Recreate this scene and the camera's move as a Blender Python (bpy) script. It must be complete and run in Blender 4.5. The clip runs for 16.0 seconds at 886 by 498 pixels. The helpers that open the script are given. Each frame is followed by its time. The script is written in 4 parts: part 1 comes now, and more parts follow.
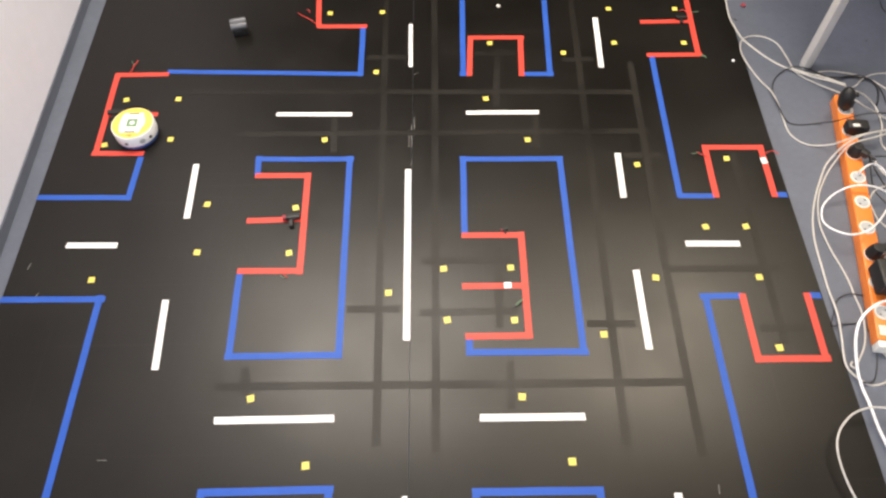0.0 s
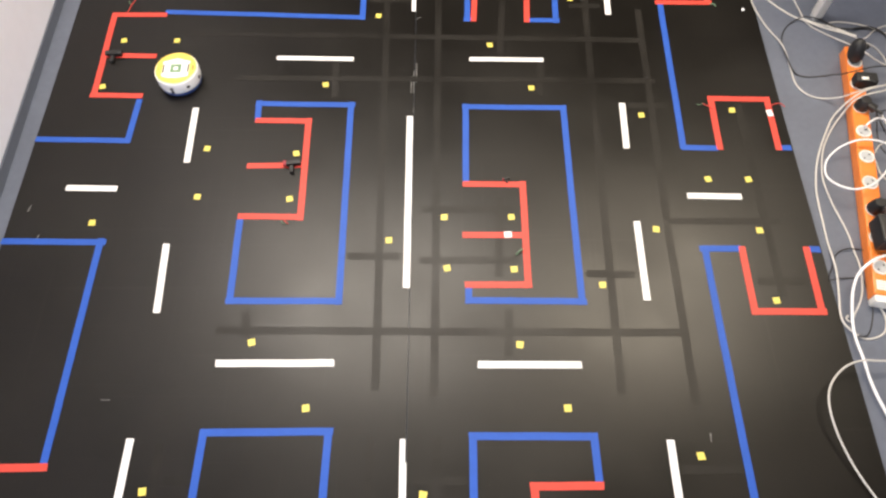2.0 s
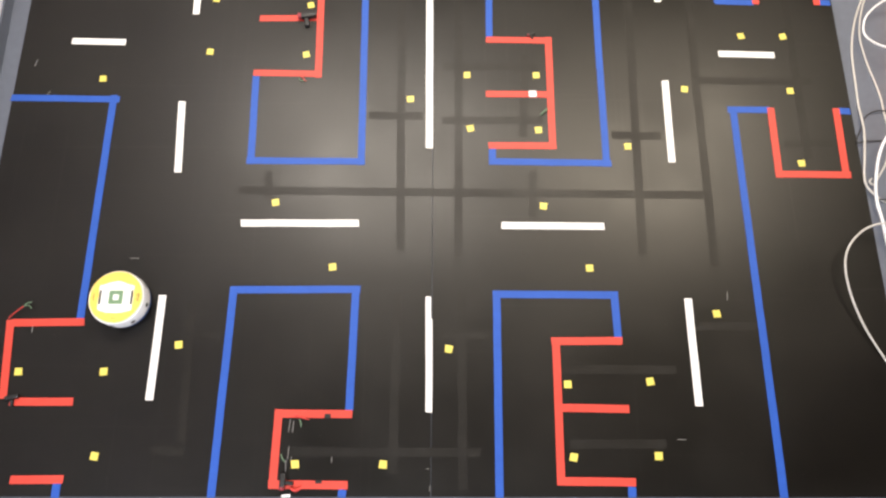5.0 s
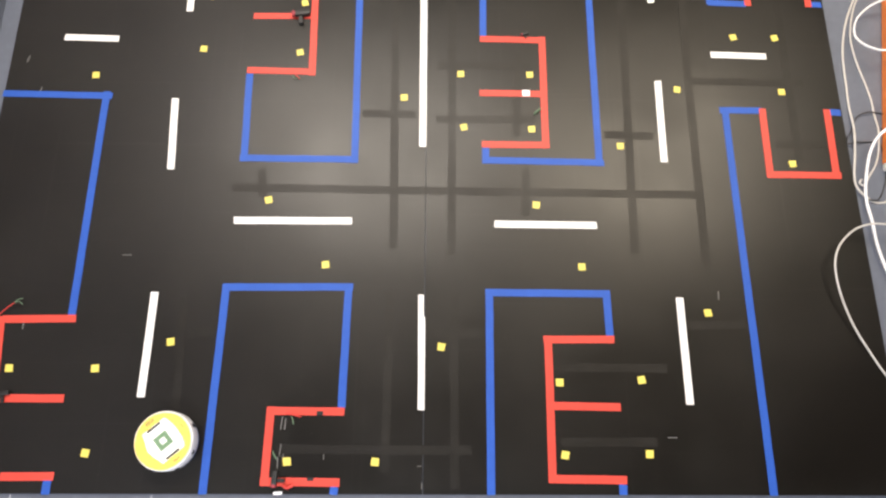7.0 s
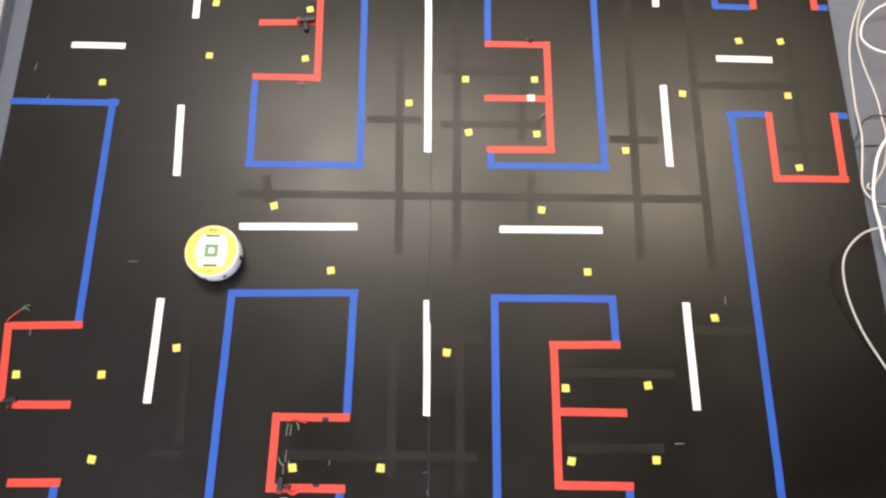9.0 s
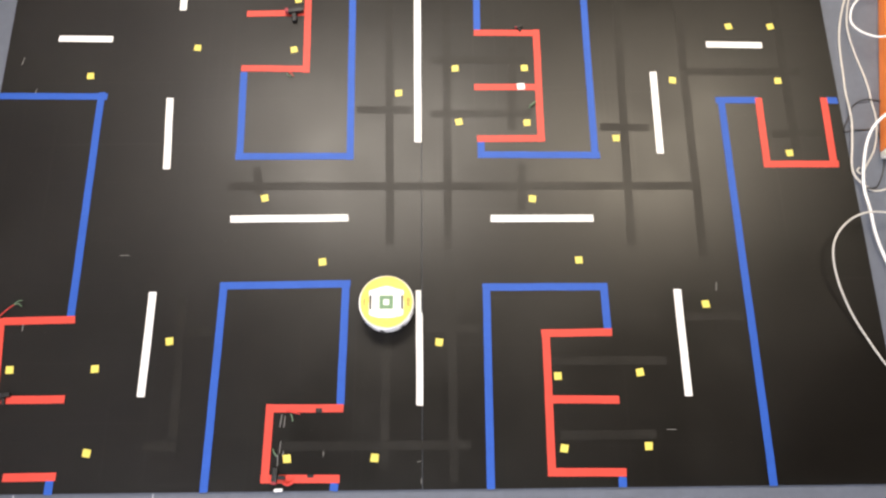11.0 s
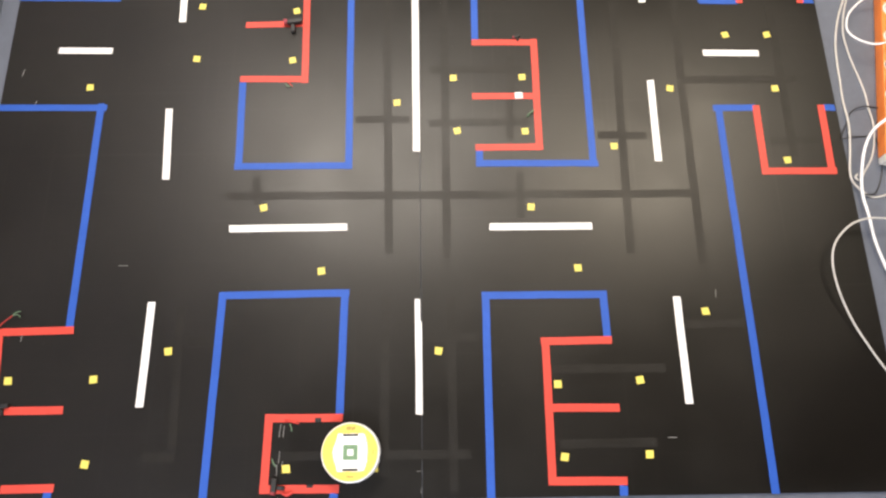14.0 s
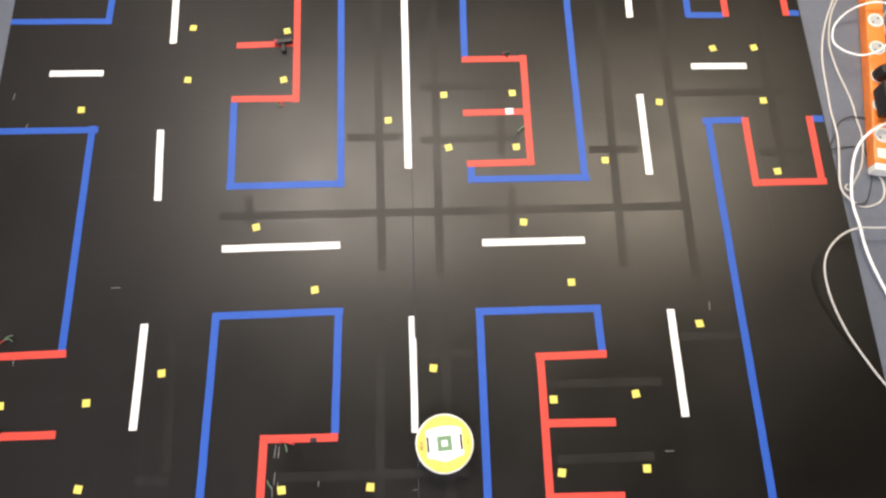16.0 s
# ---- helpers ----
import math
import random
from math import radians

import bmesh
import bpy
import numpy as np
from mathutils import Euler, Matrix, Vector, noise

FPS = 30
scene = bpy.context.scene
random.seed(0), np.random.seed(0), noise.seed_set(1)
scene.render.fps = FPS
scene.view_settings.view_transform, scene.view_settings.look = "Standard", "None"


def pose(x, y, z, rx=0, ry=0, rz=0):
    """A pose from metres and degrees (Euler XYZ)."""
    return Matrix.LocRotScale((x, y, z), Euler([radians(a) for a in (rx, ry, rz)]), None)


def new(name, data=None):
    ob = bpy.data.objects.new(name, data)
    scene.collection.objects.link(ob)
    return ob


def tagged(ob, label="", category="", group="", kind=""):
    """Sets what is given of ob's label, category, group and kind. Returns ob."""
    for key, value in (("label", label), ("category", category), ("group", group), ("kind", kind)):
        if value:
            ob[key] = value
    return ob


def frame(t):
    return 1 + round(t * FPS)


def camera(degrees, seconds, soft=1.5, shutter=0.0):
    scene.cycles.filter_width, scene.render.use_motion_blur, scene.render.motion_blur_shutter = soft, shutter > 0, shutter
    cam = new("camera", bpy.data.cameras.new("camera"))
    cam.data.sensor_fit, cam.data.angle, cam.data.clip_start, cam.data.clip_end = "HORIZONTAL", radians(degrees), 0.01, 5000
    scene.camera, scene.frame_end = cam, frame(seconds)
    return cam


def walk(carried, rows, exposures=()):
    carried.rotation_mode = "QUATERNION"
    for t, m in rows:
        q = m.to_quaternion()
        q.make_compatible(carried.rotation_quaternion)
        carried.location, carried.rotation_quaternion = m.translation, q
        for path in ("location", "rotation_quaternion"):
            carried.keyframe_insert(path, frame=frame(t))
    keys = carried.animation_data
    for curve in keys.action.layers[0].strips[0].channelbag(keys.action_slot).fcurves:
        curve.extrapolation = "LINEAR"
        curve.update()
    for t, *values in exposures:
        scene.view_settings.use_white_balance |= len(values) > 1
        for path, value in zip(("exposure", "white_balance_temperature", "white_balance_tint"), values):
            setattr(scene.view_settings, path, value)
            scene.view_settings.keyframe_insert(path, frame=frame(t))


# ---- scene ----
# ---- camera ----
LENS = 63.34
cam = camera(LENS, 16.0, soft=2.4)


def held(x, y, z, yaw, pitch, roll):
    """A hand-held camera: yaw to the left, pitch up, roll about the line of sight."""
    return pose(x, y, z, 90 + pitch, 0, yaw) @ pose(0, 0, 0, 0, 0, roll)


walk(cam, [(t, held(*row)) for t, *row in (
    (0, 0.252, -0.404, 1.612, 0.09, -57.75, -1.09),
    (0.5, 0.251, -0.399, 1.613, 0.09, -58.10, -0.45),
    (1, 0.251, -0.400, 1.614, 0.02, -58.33, -0.26),
    (1.5, 0.248, -0.400, 1.615, -0.73, -58.10, 0.71),
    (1.6, 0.248, -0.402, 1.614, -0.41, -58.10, 0.38),
    (1.7, 0.249, -0.404, 1.613, -0.66, -58.70, 0.53),
    (1.8, 0.249, -0.406, 1.612, -0.38, -60.71, 0.45),
    (1.9, 0.250, -0.408, 1.611, -0.37, -60.97, 0.11),
    (2, 0.250, -0.409, 1.609, 0.15, -61.69, -0.25),
    (2.1, 0.247, -0.408, 1.609, 0.20, -61.97, -0.18),
    (2.2, 0.243, -0.407, 1.609, -0.49, -62.34, 0.19),
    (2.3, 0.239, -0.405, 1.609, -1.25, -62.31, 1.08),
    (2.4, 0.236, -0.404, 1.609, -1.65, -62.32, 1.15),
    (2.5, 0.232, -0.402, 1.609, -1.73, -62.14, 0.70),
    (2.6, 0.228, -0.395, 1.611, -1.01, -62.32, -0.90),
    (2.7, 0.224, -0.388, 1.613, 0.66, -61.88, -1.90),
    (2.8, 0.219, -0.381, 1.615, 4.91, -62.09, -3.19),
    (2.9, 0.215, -0.374, 1.618, 4.92, -63.20, -1.11),
    (3, 0.211, -0.367, 1.620, 3.19, -63.11, -2.99),
    (3.1, 0.204, -0.372, 1.619, 2.49, -61.60, -1.91),
    (3.2, 0.197, -0.378, 1.619, -2.95, -61.80, 0.57),
    (3.3, 0.192, -0.376, 1.619, 3.31, -61.77, -2.48),
    (3.4, 0.186, -0.375, 1.620, 1.45, -62.97, -1.09),
    (3.5, 0.181, -0.373, 1.620, -0.54, -64.27, 0.45),
    (3.6, 0.181, -0.380, 1.617, 0.54, -66.01, -0.81),
    (3.7, 0.181, -0.386, 1.614, -0.21, -67.47, -0.00),
    (3.8, 0.181, -0.392, 1.610, 0.63, -69.24, -0.15),
    (3.9, 0.181, -0.398, 1.607, 0.65, -69.77, -0.24),
    (4, 0.181, -0.404, 1.604, 0.20, -71.08, 0.28),
    (4.1, 0.181, -0.404, 1.604, 1.10, -71.52, -1.04),
    (4.2, 0.181, -0.404, 1.604, -0.07, -72.11, 0.09),
    (6.5, 0.181, -0.410, 1.604, -2.07, -73.07, 2.41),
    (7, 0.181, -0.412, 1.605, -3.01, -72.70, 3.31),
    (7.5, 0.182, -0.410, 1.604, -2.48, -72.78, 2.64),
    (8, 0.180, -0.407, 1.604, -0.77, -73.04, 1.30),
    (8.5, 0.182, -0.409, 1.605, -1.78, -72.66, 2.00),
    (9, 0.185, -0.407, 1.605, -1.13, -72.45, 1.34),
    (11.3, 0.200, -0.407, 1.607, -1.88, -73.31, 1.25),
    (11.5, 0.199, -0.406, 1.606, -0.81, -72.63, 0.46),
    (12, 0.202, -0.412, 1.604, -1.46, -72.69, 1.08),
    (12.5, 0.202, -0.411, 1.604, -1.60, -72.32, 1.05),
    (13, 0.203, -0.413, 1.604, -2.83, -72.20, 2.25),
    (13.5, 0.201, -0.413, 1.604, -1.92, -72.75, 1.39),
    (14, 0.204, -0.415, 1.604, -1.56, -72.30, 0.67),
    (14.5, 0.204, -0.409, 1.605, -1.36, -72.60, 0.31),
    (15, 0.204, -0.413, 1.605, -0.89, -71.96, -0.05),
    (15.5, 0.206, -0.408, 1.606, -1.93, -71.84, 0.81),
    (16, 0.209, -0.409, 1.606, -2.73, -71.19, 0.83),
)])

# ---- light ----
world = bpy.data.worlds.new("room_air")
world.use_nodes = True
world.node_tree.nodes["Background"].inputs[0].default_value = (0.8, 0.85, 1.0, 1)
world.node_tree.nodes["Background"].inputs[1].default_value = 0.02
scene.world = world
scene.view_settings.exposure = 0.0

WARM, COOL = (1.0, 0.85, 0.645), (0.90, 0.91, 0.92)
# Front two make the board's glare; the rear one is an added fill light.
LAMPS = ((-0.20, 1.54, 78, (1.0, 0.895, 0.765)), (1.60, 1.52, 65, WARM), (-0.14, -2.05, 86, COOL))
ROOM_H = 2.75


def ceiling_lamp(x, y, watts, color):
    data = bpy.data.lights.new("tube_light", "AREA")
    data.shape, data.size, data.size_y = "RECTANGLE", 1.36, 0.85
    data.energy, data.color = watts, color
    lamp = new("tube_light", data)
    lamp.matrix_world = pose(x, y, ROOM_H - 0.075)


for lx, ly, watts, color in LAMPS:
    ceiling_lamp(lx, ly, watts, color)


# ---- materials ----
def material(name, color, rough=0.5, metal=0.0, spec=0.5, vary=0.12, scale=40.0, bump=0.0, bump_scale=400.0,
             rough_vary=0.0, sub=None):
    """A surface with two scales of uneven colour, uneven gloss and fine relief."""
    m = bpy.data.materials.new(name)
    m.use_nodes = True
    nodes, links = m.node_tree.nodes, m.node_tree.links
    b = nodes["Principled BSDF"]
    b.inputs["Roughness"].default_value = rough
    b.inputs["Metallic"].default_value = metal
    b.inputs["Specular IOR Level"].default_value = spec
    co = nodes.new("ShaderNodeTexCoord")
    broad = nodes.new("ShaderNodeTexNoise")
    broad.inputs["Scale"].default_value, broad.inputs["Detail"].default_value = scale * 0.12, 4
    fine = nodes.new("ShaderNodeTexNoise")
    fine.inputs["Scale"].default_value, fine.inputs["Detail"].default_value = scale, 6
    for n in (broad, fine):
        links.new(co.outputs["Object"], n.inputs["Vector"])
    mix = nodes.new("ShaderNodeMath")
    mix.operation = "ADD"
    links.new(broad.outputs["Fac"], mix.inputs[0])
    links.new(fine.outputs["Fac"], mix.inputs[1])
    ramp = nodes.new("ShaderNodeMapRange")
    ramp.inputs["From Min"].default_value, ramp.inputs["From Max"].default_value = 0.6, 1.4
    ramp.inputs["To Min"].default_value, ramp.inputs["To Max"].default_value = 1 - vary, 1 + vary
    links.new(mix.outputs[0], ramp.inputs["Value"])
    tone = nodes.new("ShaderNodeVectorMath")
    tone.operation = "SCALE"
    tone.inputs[0].default_value = color
    links.new(ramp.outputs[0], tone.inputs["Scale"])
    links.new(tone.outputs[0], b.inputs["Base Color"])
    if rough_vary:
        gloss = nodes.new("ShaderNodeMapRange")
        gloss.inputs["From Min"].default_value, gloss.inputs["From Max"].default_value = 0.3, 0.7
        gloss.inputs["To Min"].default_value, gloss.inputs["To Max"].default_value = rough - rough_vary, rough + rough_vary
        links.new(broad.outputs["Fac"], gloss.inputs["Value"])
        links.new(gloss.outputs[0], b.inputs["Roughness"])
    if bump:
        grain = nodes.new("ShaderNodeTexNoise")
        grain.inputs["Scale"].default_value, grain.inputs["Detail"].default_value = bump_scale, 3
        links.new(co.outputs["Object"], grain.inputs["Vector"])
        relief = nodes.new("ShaderNodeBump")
        relief.inputs["Strength"].default_value, relief.inputs["Distance"].default_value = bump, 0.001
        links.new(grain.outputs["Fac"], relief.inputs["Height"])
        links.new(relief.outputs[0], b.inputs["Normal"])
    return m


def glowing(name, color, strength):
    m = bpy.data.materials.new(name)
    m.use_nodes = True
    b = m.node_tree.nodes["Principled BSDF"]
    b.inputs["Base Color"].default_value = (0.8, 0.8, 0.8, 1)
    b.inputs["Emission Color"].default_value = (*color, 1)
    b.inputs["Emission Strength"].default_value = strength
    return m


def mat_board():
    """Black painted board: faint cloudiness, dust, long fine scratches, half-gloss."""
    m = material("black_board", (0.0050, 0.0040, 0.0029), rough=0.355, spec=0.375, vary=0.24, scale=26, bump=0.10,
                 bump_scale=260, rough_vary=0.06)
    nodes, links = m.node_tree.nodes, m.node_tree.links
    b = nodes["Principled BSDF"]
    base = b.inputs["Base Color"].links[0].from_socket
    co = next(n for n in nodes if n.bl_idname == "ShaderNodeTexCoord")
    # dust specks
    dust = nodes.new("ShaderNodeTexVoronoi")
    dust.inputs["Scale"].default_value = 26
    links.new(co.outputs["Object"], dust.inputs["Vector"])
    speck = nodes.new("ShaderNodeMapRange")
    speck.inputs["From Min"].default_value, speck.inputs["From Max"].default_value = 0.03, 0.015
    links.new(dust.outputs["Distance"], speck.inputs["Value"])
    # long faint streaks along the driving directions
    streaks = None
    for stretch in ((1.2, 90, 1), (90, 1.0, 1)):
        mapping = nodes.new("ShaderNodeMapping")
        mapping.inputs["Scale"].default_value = stretch
        links.new(co.outputs["Object"], mapping.inputs["Vector"])
        lines = nodes.new("ShaderNodeTexNoise")
        lines.inputs["Scale"].default_value, lines.inputs["Detail"].default_value = 1.0, 3
        links.new(mapping.outputs[0], lines.inputs["Vector"])
        cut = nodes.new("ShaderNodeMapRange")
        cut.inputs["From Min"].default_value, cut.inputs["From Max"].default_value = 0.62, 0.80
        cut.inputs["To Max"].default_value = 0.13
        links.new(lines.outputs["Fac"], cut.inputs["Value"])
        if streaks is None:
            streaks = cut
        else:
            both = nodes.new("ShaderNodeMath")
            both.operation = "MAXIMUM"
            links.new(streaks.outputs[0], both.inputs[0])
            links.new(cut.outputs[0], both.inputs[1])
            streaks = both
    most = nodes.new("ShaderNodeMath")
    most.operation = "MAXIMUM"
    links.new(streaks.outputs[0], most.inputs[0])
    links.new(speck.outputs[0], most.inputs[1])
    weak = nodes.new("ShaderNodeMath")
    weak.operation = "MULTIPLY"
    weak.inputs[1].default_value = 0.42
    links.new(most.outputs[0], weak.inputs[0])
    blend = nodes.new("ShaderNodeMix")
    blend.data_type = "RGBA"
    links.new(weak.outputs[0], blend.inputs["Factor"])
    links.new(base, blend.inputs["A"])
    blend.inputs["B"].default_value = (0.10, 0.095, 0.09, 1)
    links.new(blend.outputs["Result"], b.inputs["Base Color"])
    return m


BOARD = mat_board()
FLOOR = material("blue_grey_lino", (0.105, 0.118, 0.154), 0.55, vary=0.10, scale=60, bump=0.05)
JOINT = material("pale_joint", (0.42, 0.43, 0.46), 0.6, vary=0.15, scale=80)
SKIRT = material("grey_skirting", (0.115, 0.130, 0.165), 0.5, vary=0.08, scale=30)
WALL = material("white_wall_paint", (0.83, 0.83, 0.92), 0.8, vary=0.03, scale=25, bump=0.12, bump_scale=180)
# Unseen ceiling, kept dark so the board reflects less.
CEIL = material("dimmed_ceiling", (0.15, 0.14, 0.13), 0.9, vary=0.04, scale=12)
# Unseen far wall, kept dark so the board's far end reflects little.
FAR = material("dark_unseen_wall", (0.07, 0.07, 0.068), 0.7, vary=0.06, scale=8)
RED = material("red_tape", (0.61, 0.064, 0.045), 0.45, spec=0.31, vary=0.08, scale=70, bump=0.12, bump_scale=500)
BLUE = material("blue_tape", (0.025, 0.090, 0.41), 0.5, spec=0.25, vary=0.08, scale=70, bump=0.12, bump_scale=500)
WHITE = material("white_tape", (0.86, 0.84, 0.83), 0.45, vary=0.03, scale=70, bump=0.10, bump_scale=500)
YELLOW = material("yellow_tape", (0.75, 0.63, 0.12), 0.45, vary=0.06, scale=70, bump=0.10, bump_scale=500)
DARK = material("matt_black_tape", (0.0105, 0.0090, 0.0074), 0.43, spec=0.30, vary=0.35, scale=30, bump=0.2, bump_scale=600, rough_vary=0.08)
SHELL = material("white_plastic", (0.86, 0.86, 0.88), 0.35, vary=0.02, scale=60)
PAPER = material("white_paper", (0.86, 0.87, 0.84), 0.6, vary=0.02, scale=80)
RING = material("yellow_print", (0.78, 0.58, 0.11), 0.5, vary=0.10, scale=50)
GREEN = material("green_print", (0.16, 0.27, 0.15), 0.6, vary=0.15, scale=120)
OCHRE = material("ochre_print", (0.48, 0.33, 0.06), 0.6, vary=0.3, scale=200)
BROWN = material("brown_print", (0.17, 0.11, 0.035), 0.6, vary=0.35, scale=200)
BLACK = material("black_plastic", (0.010, 0.010, 0.011), 0.5, vary=0.15, scale=80, bump=0.05)
NAVY = material("blue_plastic", (0.035, 0.075, 0.26), 0.4, vary=0.1, scale=60)
ORANGE = material("orange_plastic", (0.80, 0.215, 0.035), 0.35, vary=0.05, scale=40)
SOCKET = material("socket_white", (0.74, 0.72, 0.68), 0.4, vary=0.04, scale=80)
HOLE = material("socket_grey", (0.42, 0.43, 0.44), 0.45, vary=0.10, scale=120)
CABLE = material("white_cable", (0.53, 0.51, 0.48), 0.42, vary=0.05, scale=60)
CABLE_B = material("bright_white_cable", (0.84, 0.84, 0.86), 0.4, vary=0.03, scale=60)
CABLE_K = material("black_cable", (0.02, 0.02, 0.022), 0.45, vary=0.15, scale=60)
LEG = material("light_grey_metal", (0.56, 0.55, 0.53), 0.45, vary=0.05, scale=30)
WIRE = material("red_wire", (0.62, 0.05, 0.04), 0.45, vary=0.1, scale=90)
WIRE_G = material("green_wire", (0.12, 0.20, 0.12), 0.5, vary=0.15, scale=90)
SCRAP = material("red_scrap", (0.30, 0.035, 0.05), 0.6, vary=0.25, scale=90)
STEEL = material("dull_steel", (0.13, 0.135, 0.15), 0.5, metal=0.4, vary=0.12, scale=60)
SCUFF = material("chalky_scuff", (0.27, 0.265, 0.26), 0.8, vary=0.3, scale=90)
TUBE = glowing("lamp_diffuser", (1.0, 0.96, 0.9), 2.0)


# ---- mesh helpers ----
def part(name, bm, mat, parent=None, label="", smooth=False):
    """One mesh object out of a bmesh, under a thing or a part."""
    me = bpy.data.meshes.new(name)
    bmesh.ops.recalc_face_normals(bm, faces=bm.faces)
    bm.to_mesh(me)
    bm.free()
    me.materials.append(mat)
    if smooth:
        for p in me.polygons:
            p.use_smooth = True
        me.set_sharp_from_angle(angle=radians(40))
    ob = new(name, me)
    if parent:
        ob.parent = parent
    if label:
        ob["label"] = label
    return ob


def box(bm, x0, y0, z0, x1, y1, z1, bevel=0.0, segments=2):
    made = bmesh.ops.create_cube(bm, size=1.0)
    verts = made["verts"]
    bmesh.ops.transform(bm, matrix=Matrix.LocRotScale(((x0 + x1) / 2, (y0 + y1) / 2, (z0 + z1) / 2), None,
                                                      (x1 - x0, y1 - y0, z1 - z0)), verts=verts)
    if bevel:
        edges = list({e for v in verts for e in v.link_edges})
        bmesh.ops.bevel(bm, geom=edges, offset=bevel, segments=segments, affect="EDGES", profile=0.6)
    return bm


def lathe(bm, profile, steps=48, m=None):
    """A turned shape from (radius, height) pairs."""
    rings = []
    for r, z in profile:
        if r < 1e-6:
            rings.append([bm.verts.new((0, 0, z))])
        else:
            rings.append([bm.verts.new((r * math.cos(2 * math.pi * k / steps), r * math.sin(2 * math.pi * k / steps), z))
                          for k in range(steps)])
    for a, b in zip(rings, rings[1:]):
        for k in range(steps):
            j = (k + 1) % steps
            if len(a) == 1:
                bm.faces.new((a[0], b[k], b[j]))
            elif len(b) == 1:
                bm.faces.new((a[k], b[0], a[j]))
            else:
                bm.faces.new((a[k], b[k], b[j], a[j]))
    if m is not None:
        bmesh.ops.transform(bm, matrix=m, verts=[v for ring in rings for v in ring])
    return bm


def prism(bm, outline, z0, z1):
    """A flat plate of any outline."""
    low = [bm.verts.new((x, y, z0)) for x, y in outline]
    high = [bm.verts.new((x, y, z1)) for x, y in outline]
    bm.faces.new(high)
    bm.faces.new(low[::-1])
    n = len(outline)
    for k in range(n):
        j = (k + 1) % n
        bm.faces.new((low[k], low[j], high[j], high[k]))
    return bm


def spline_points(points, steps=8):
    """A smooth run through control points."""
    pts = [Vector(p) for p in points]
    out = []
    for i in range(len(pts) - 1):
        a, b, c, d = pts[max(i - 1, 0)], pts[i], pts[i + 1], pts[min(i + 2, len(pts) - 1)]
        for s in range(steps):
            u = s / steps
            out.append(0.5 * (2 * b + (c - a) * u + (2 * a - 5 * b + 4 * c - d) * u * u + (3 * b - a - 3 * c + d) * u ** 3))
    out.append(pts[-1])
    return out


def tube(bm, points, radius, sides=8, steps=8):
    """A round cable along control points."""
    run = spline_points(points, steps)
    rings = []
    for i, p in enumerate(run):
        way = (run[min(i + 1, len(run) - 1)] - run[max(i - 1, 0)]).normalized()
        side = way.cross(Vector((0, 0, 1)))
        side = side.normalized() if side.length > 1e-4 else Vector((1, 0, 0))
        up = side.cross(way)
        rings.append([bm.verts.new(p + radius * (math.cos(a) * side + math.sin(a) * up))
                      for a in (2 * math.pi * k / sides for k in range(sides))])
    for a, b in zip(rings, rings[1:]):
        for k in range(sides):
            j = (k + 1) % sides
            bm.faces.new((a[k], a[j], b[j], b[k]))
    bm.faces.new(rings[0][::-1])
    bm.faces.new(rings[-1])
    return bm


# ---- structure ----
FLOOR_Z = -0.006


def wall_line(y, off=0.0):
    """The face of the skirting at y; the wall runs a little askew to the boards."""
    return -0.928 - 0.0162 * (y - 0.6) + off


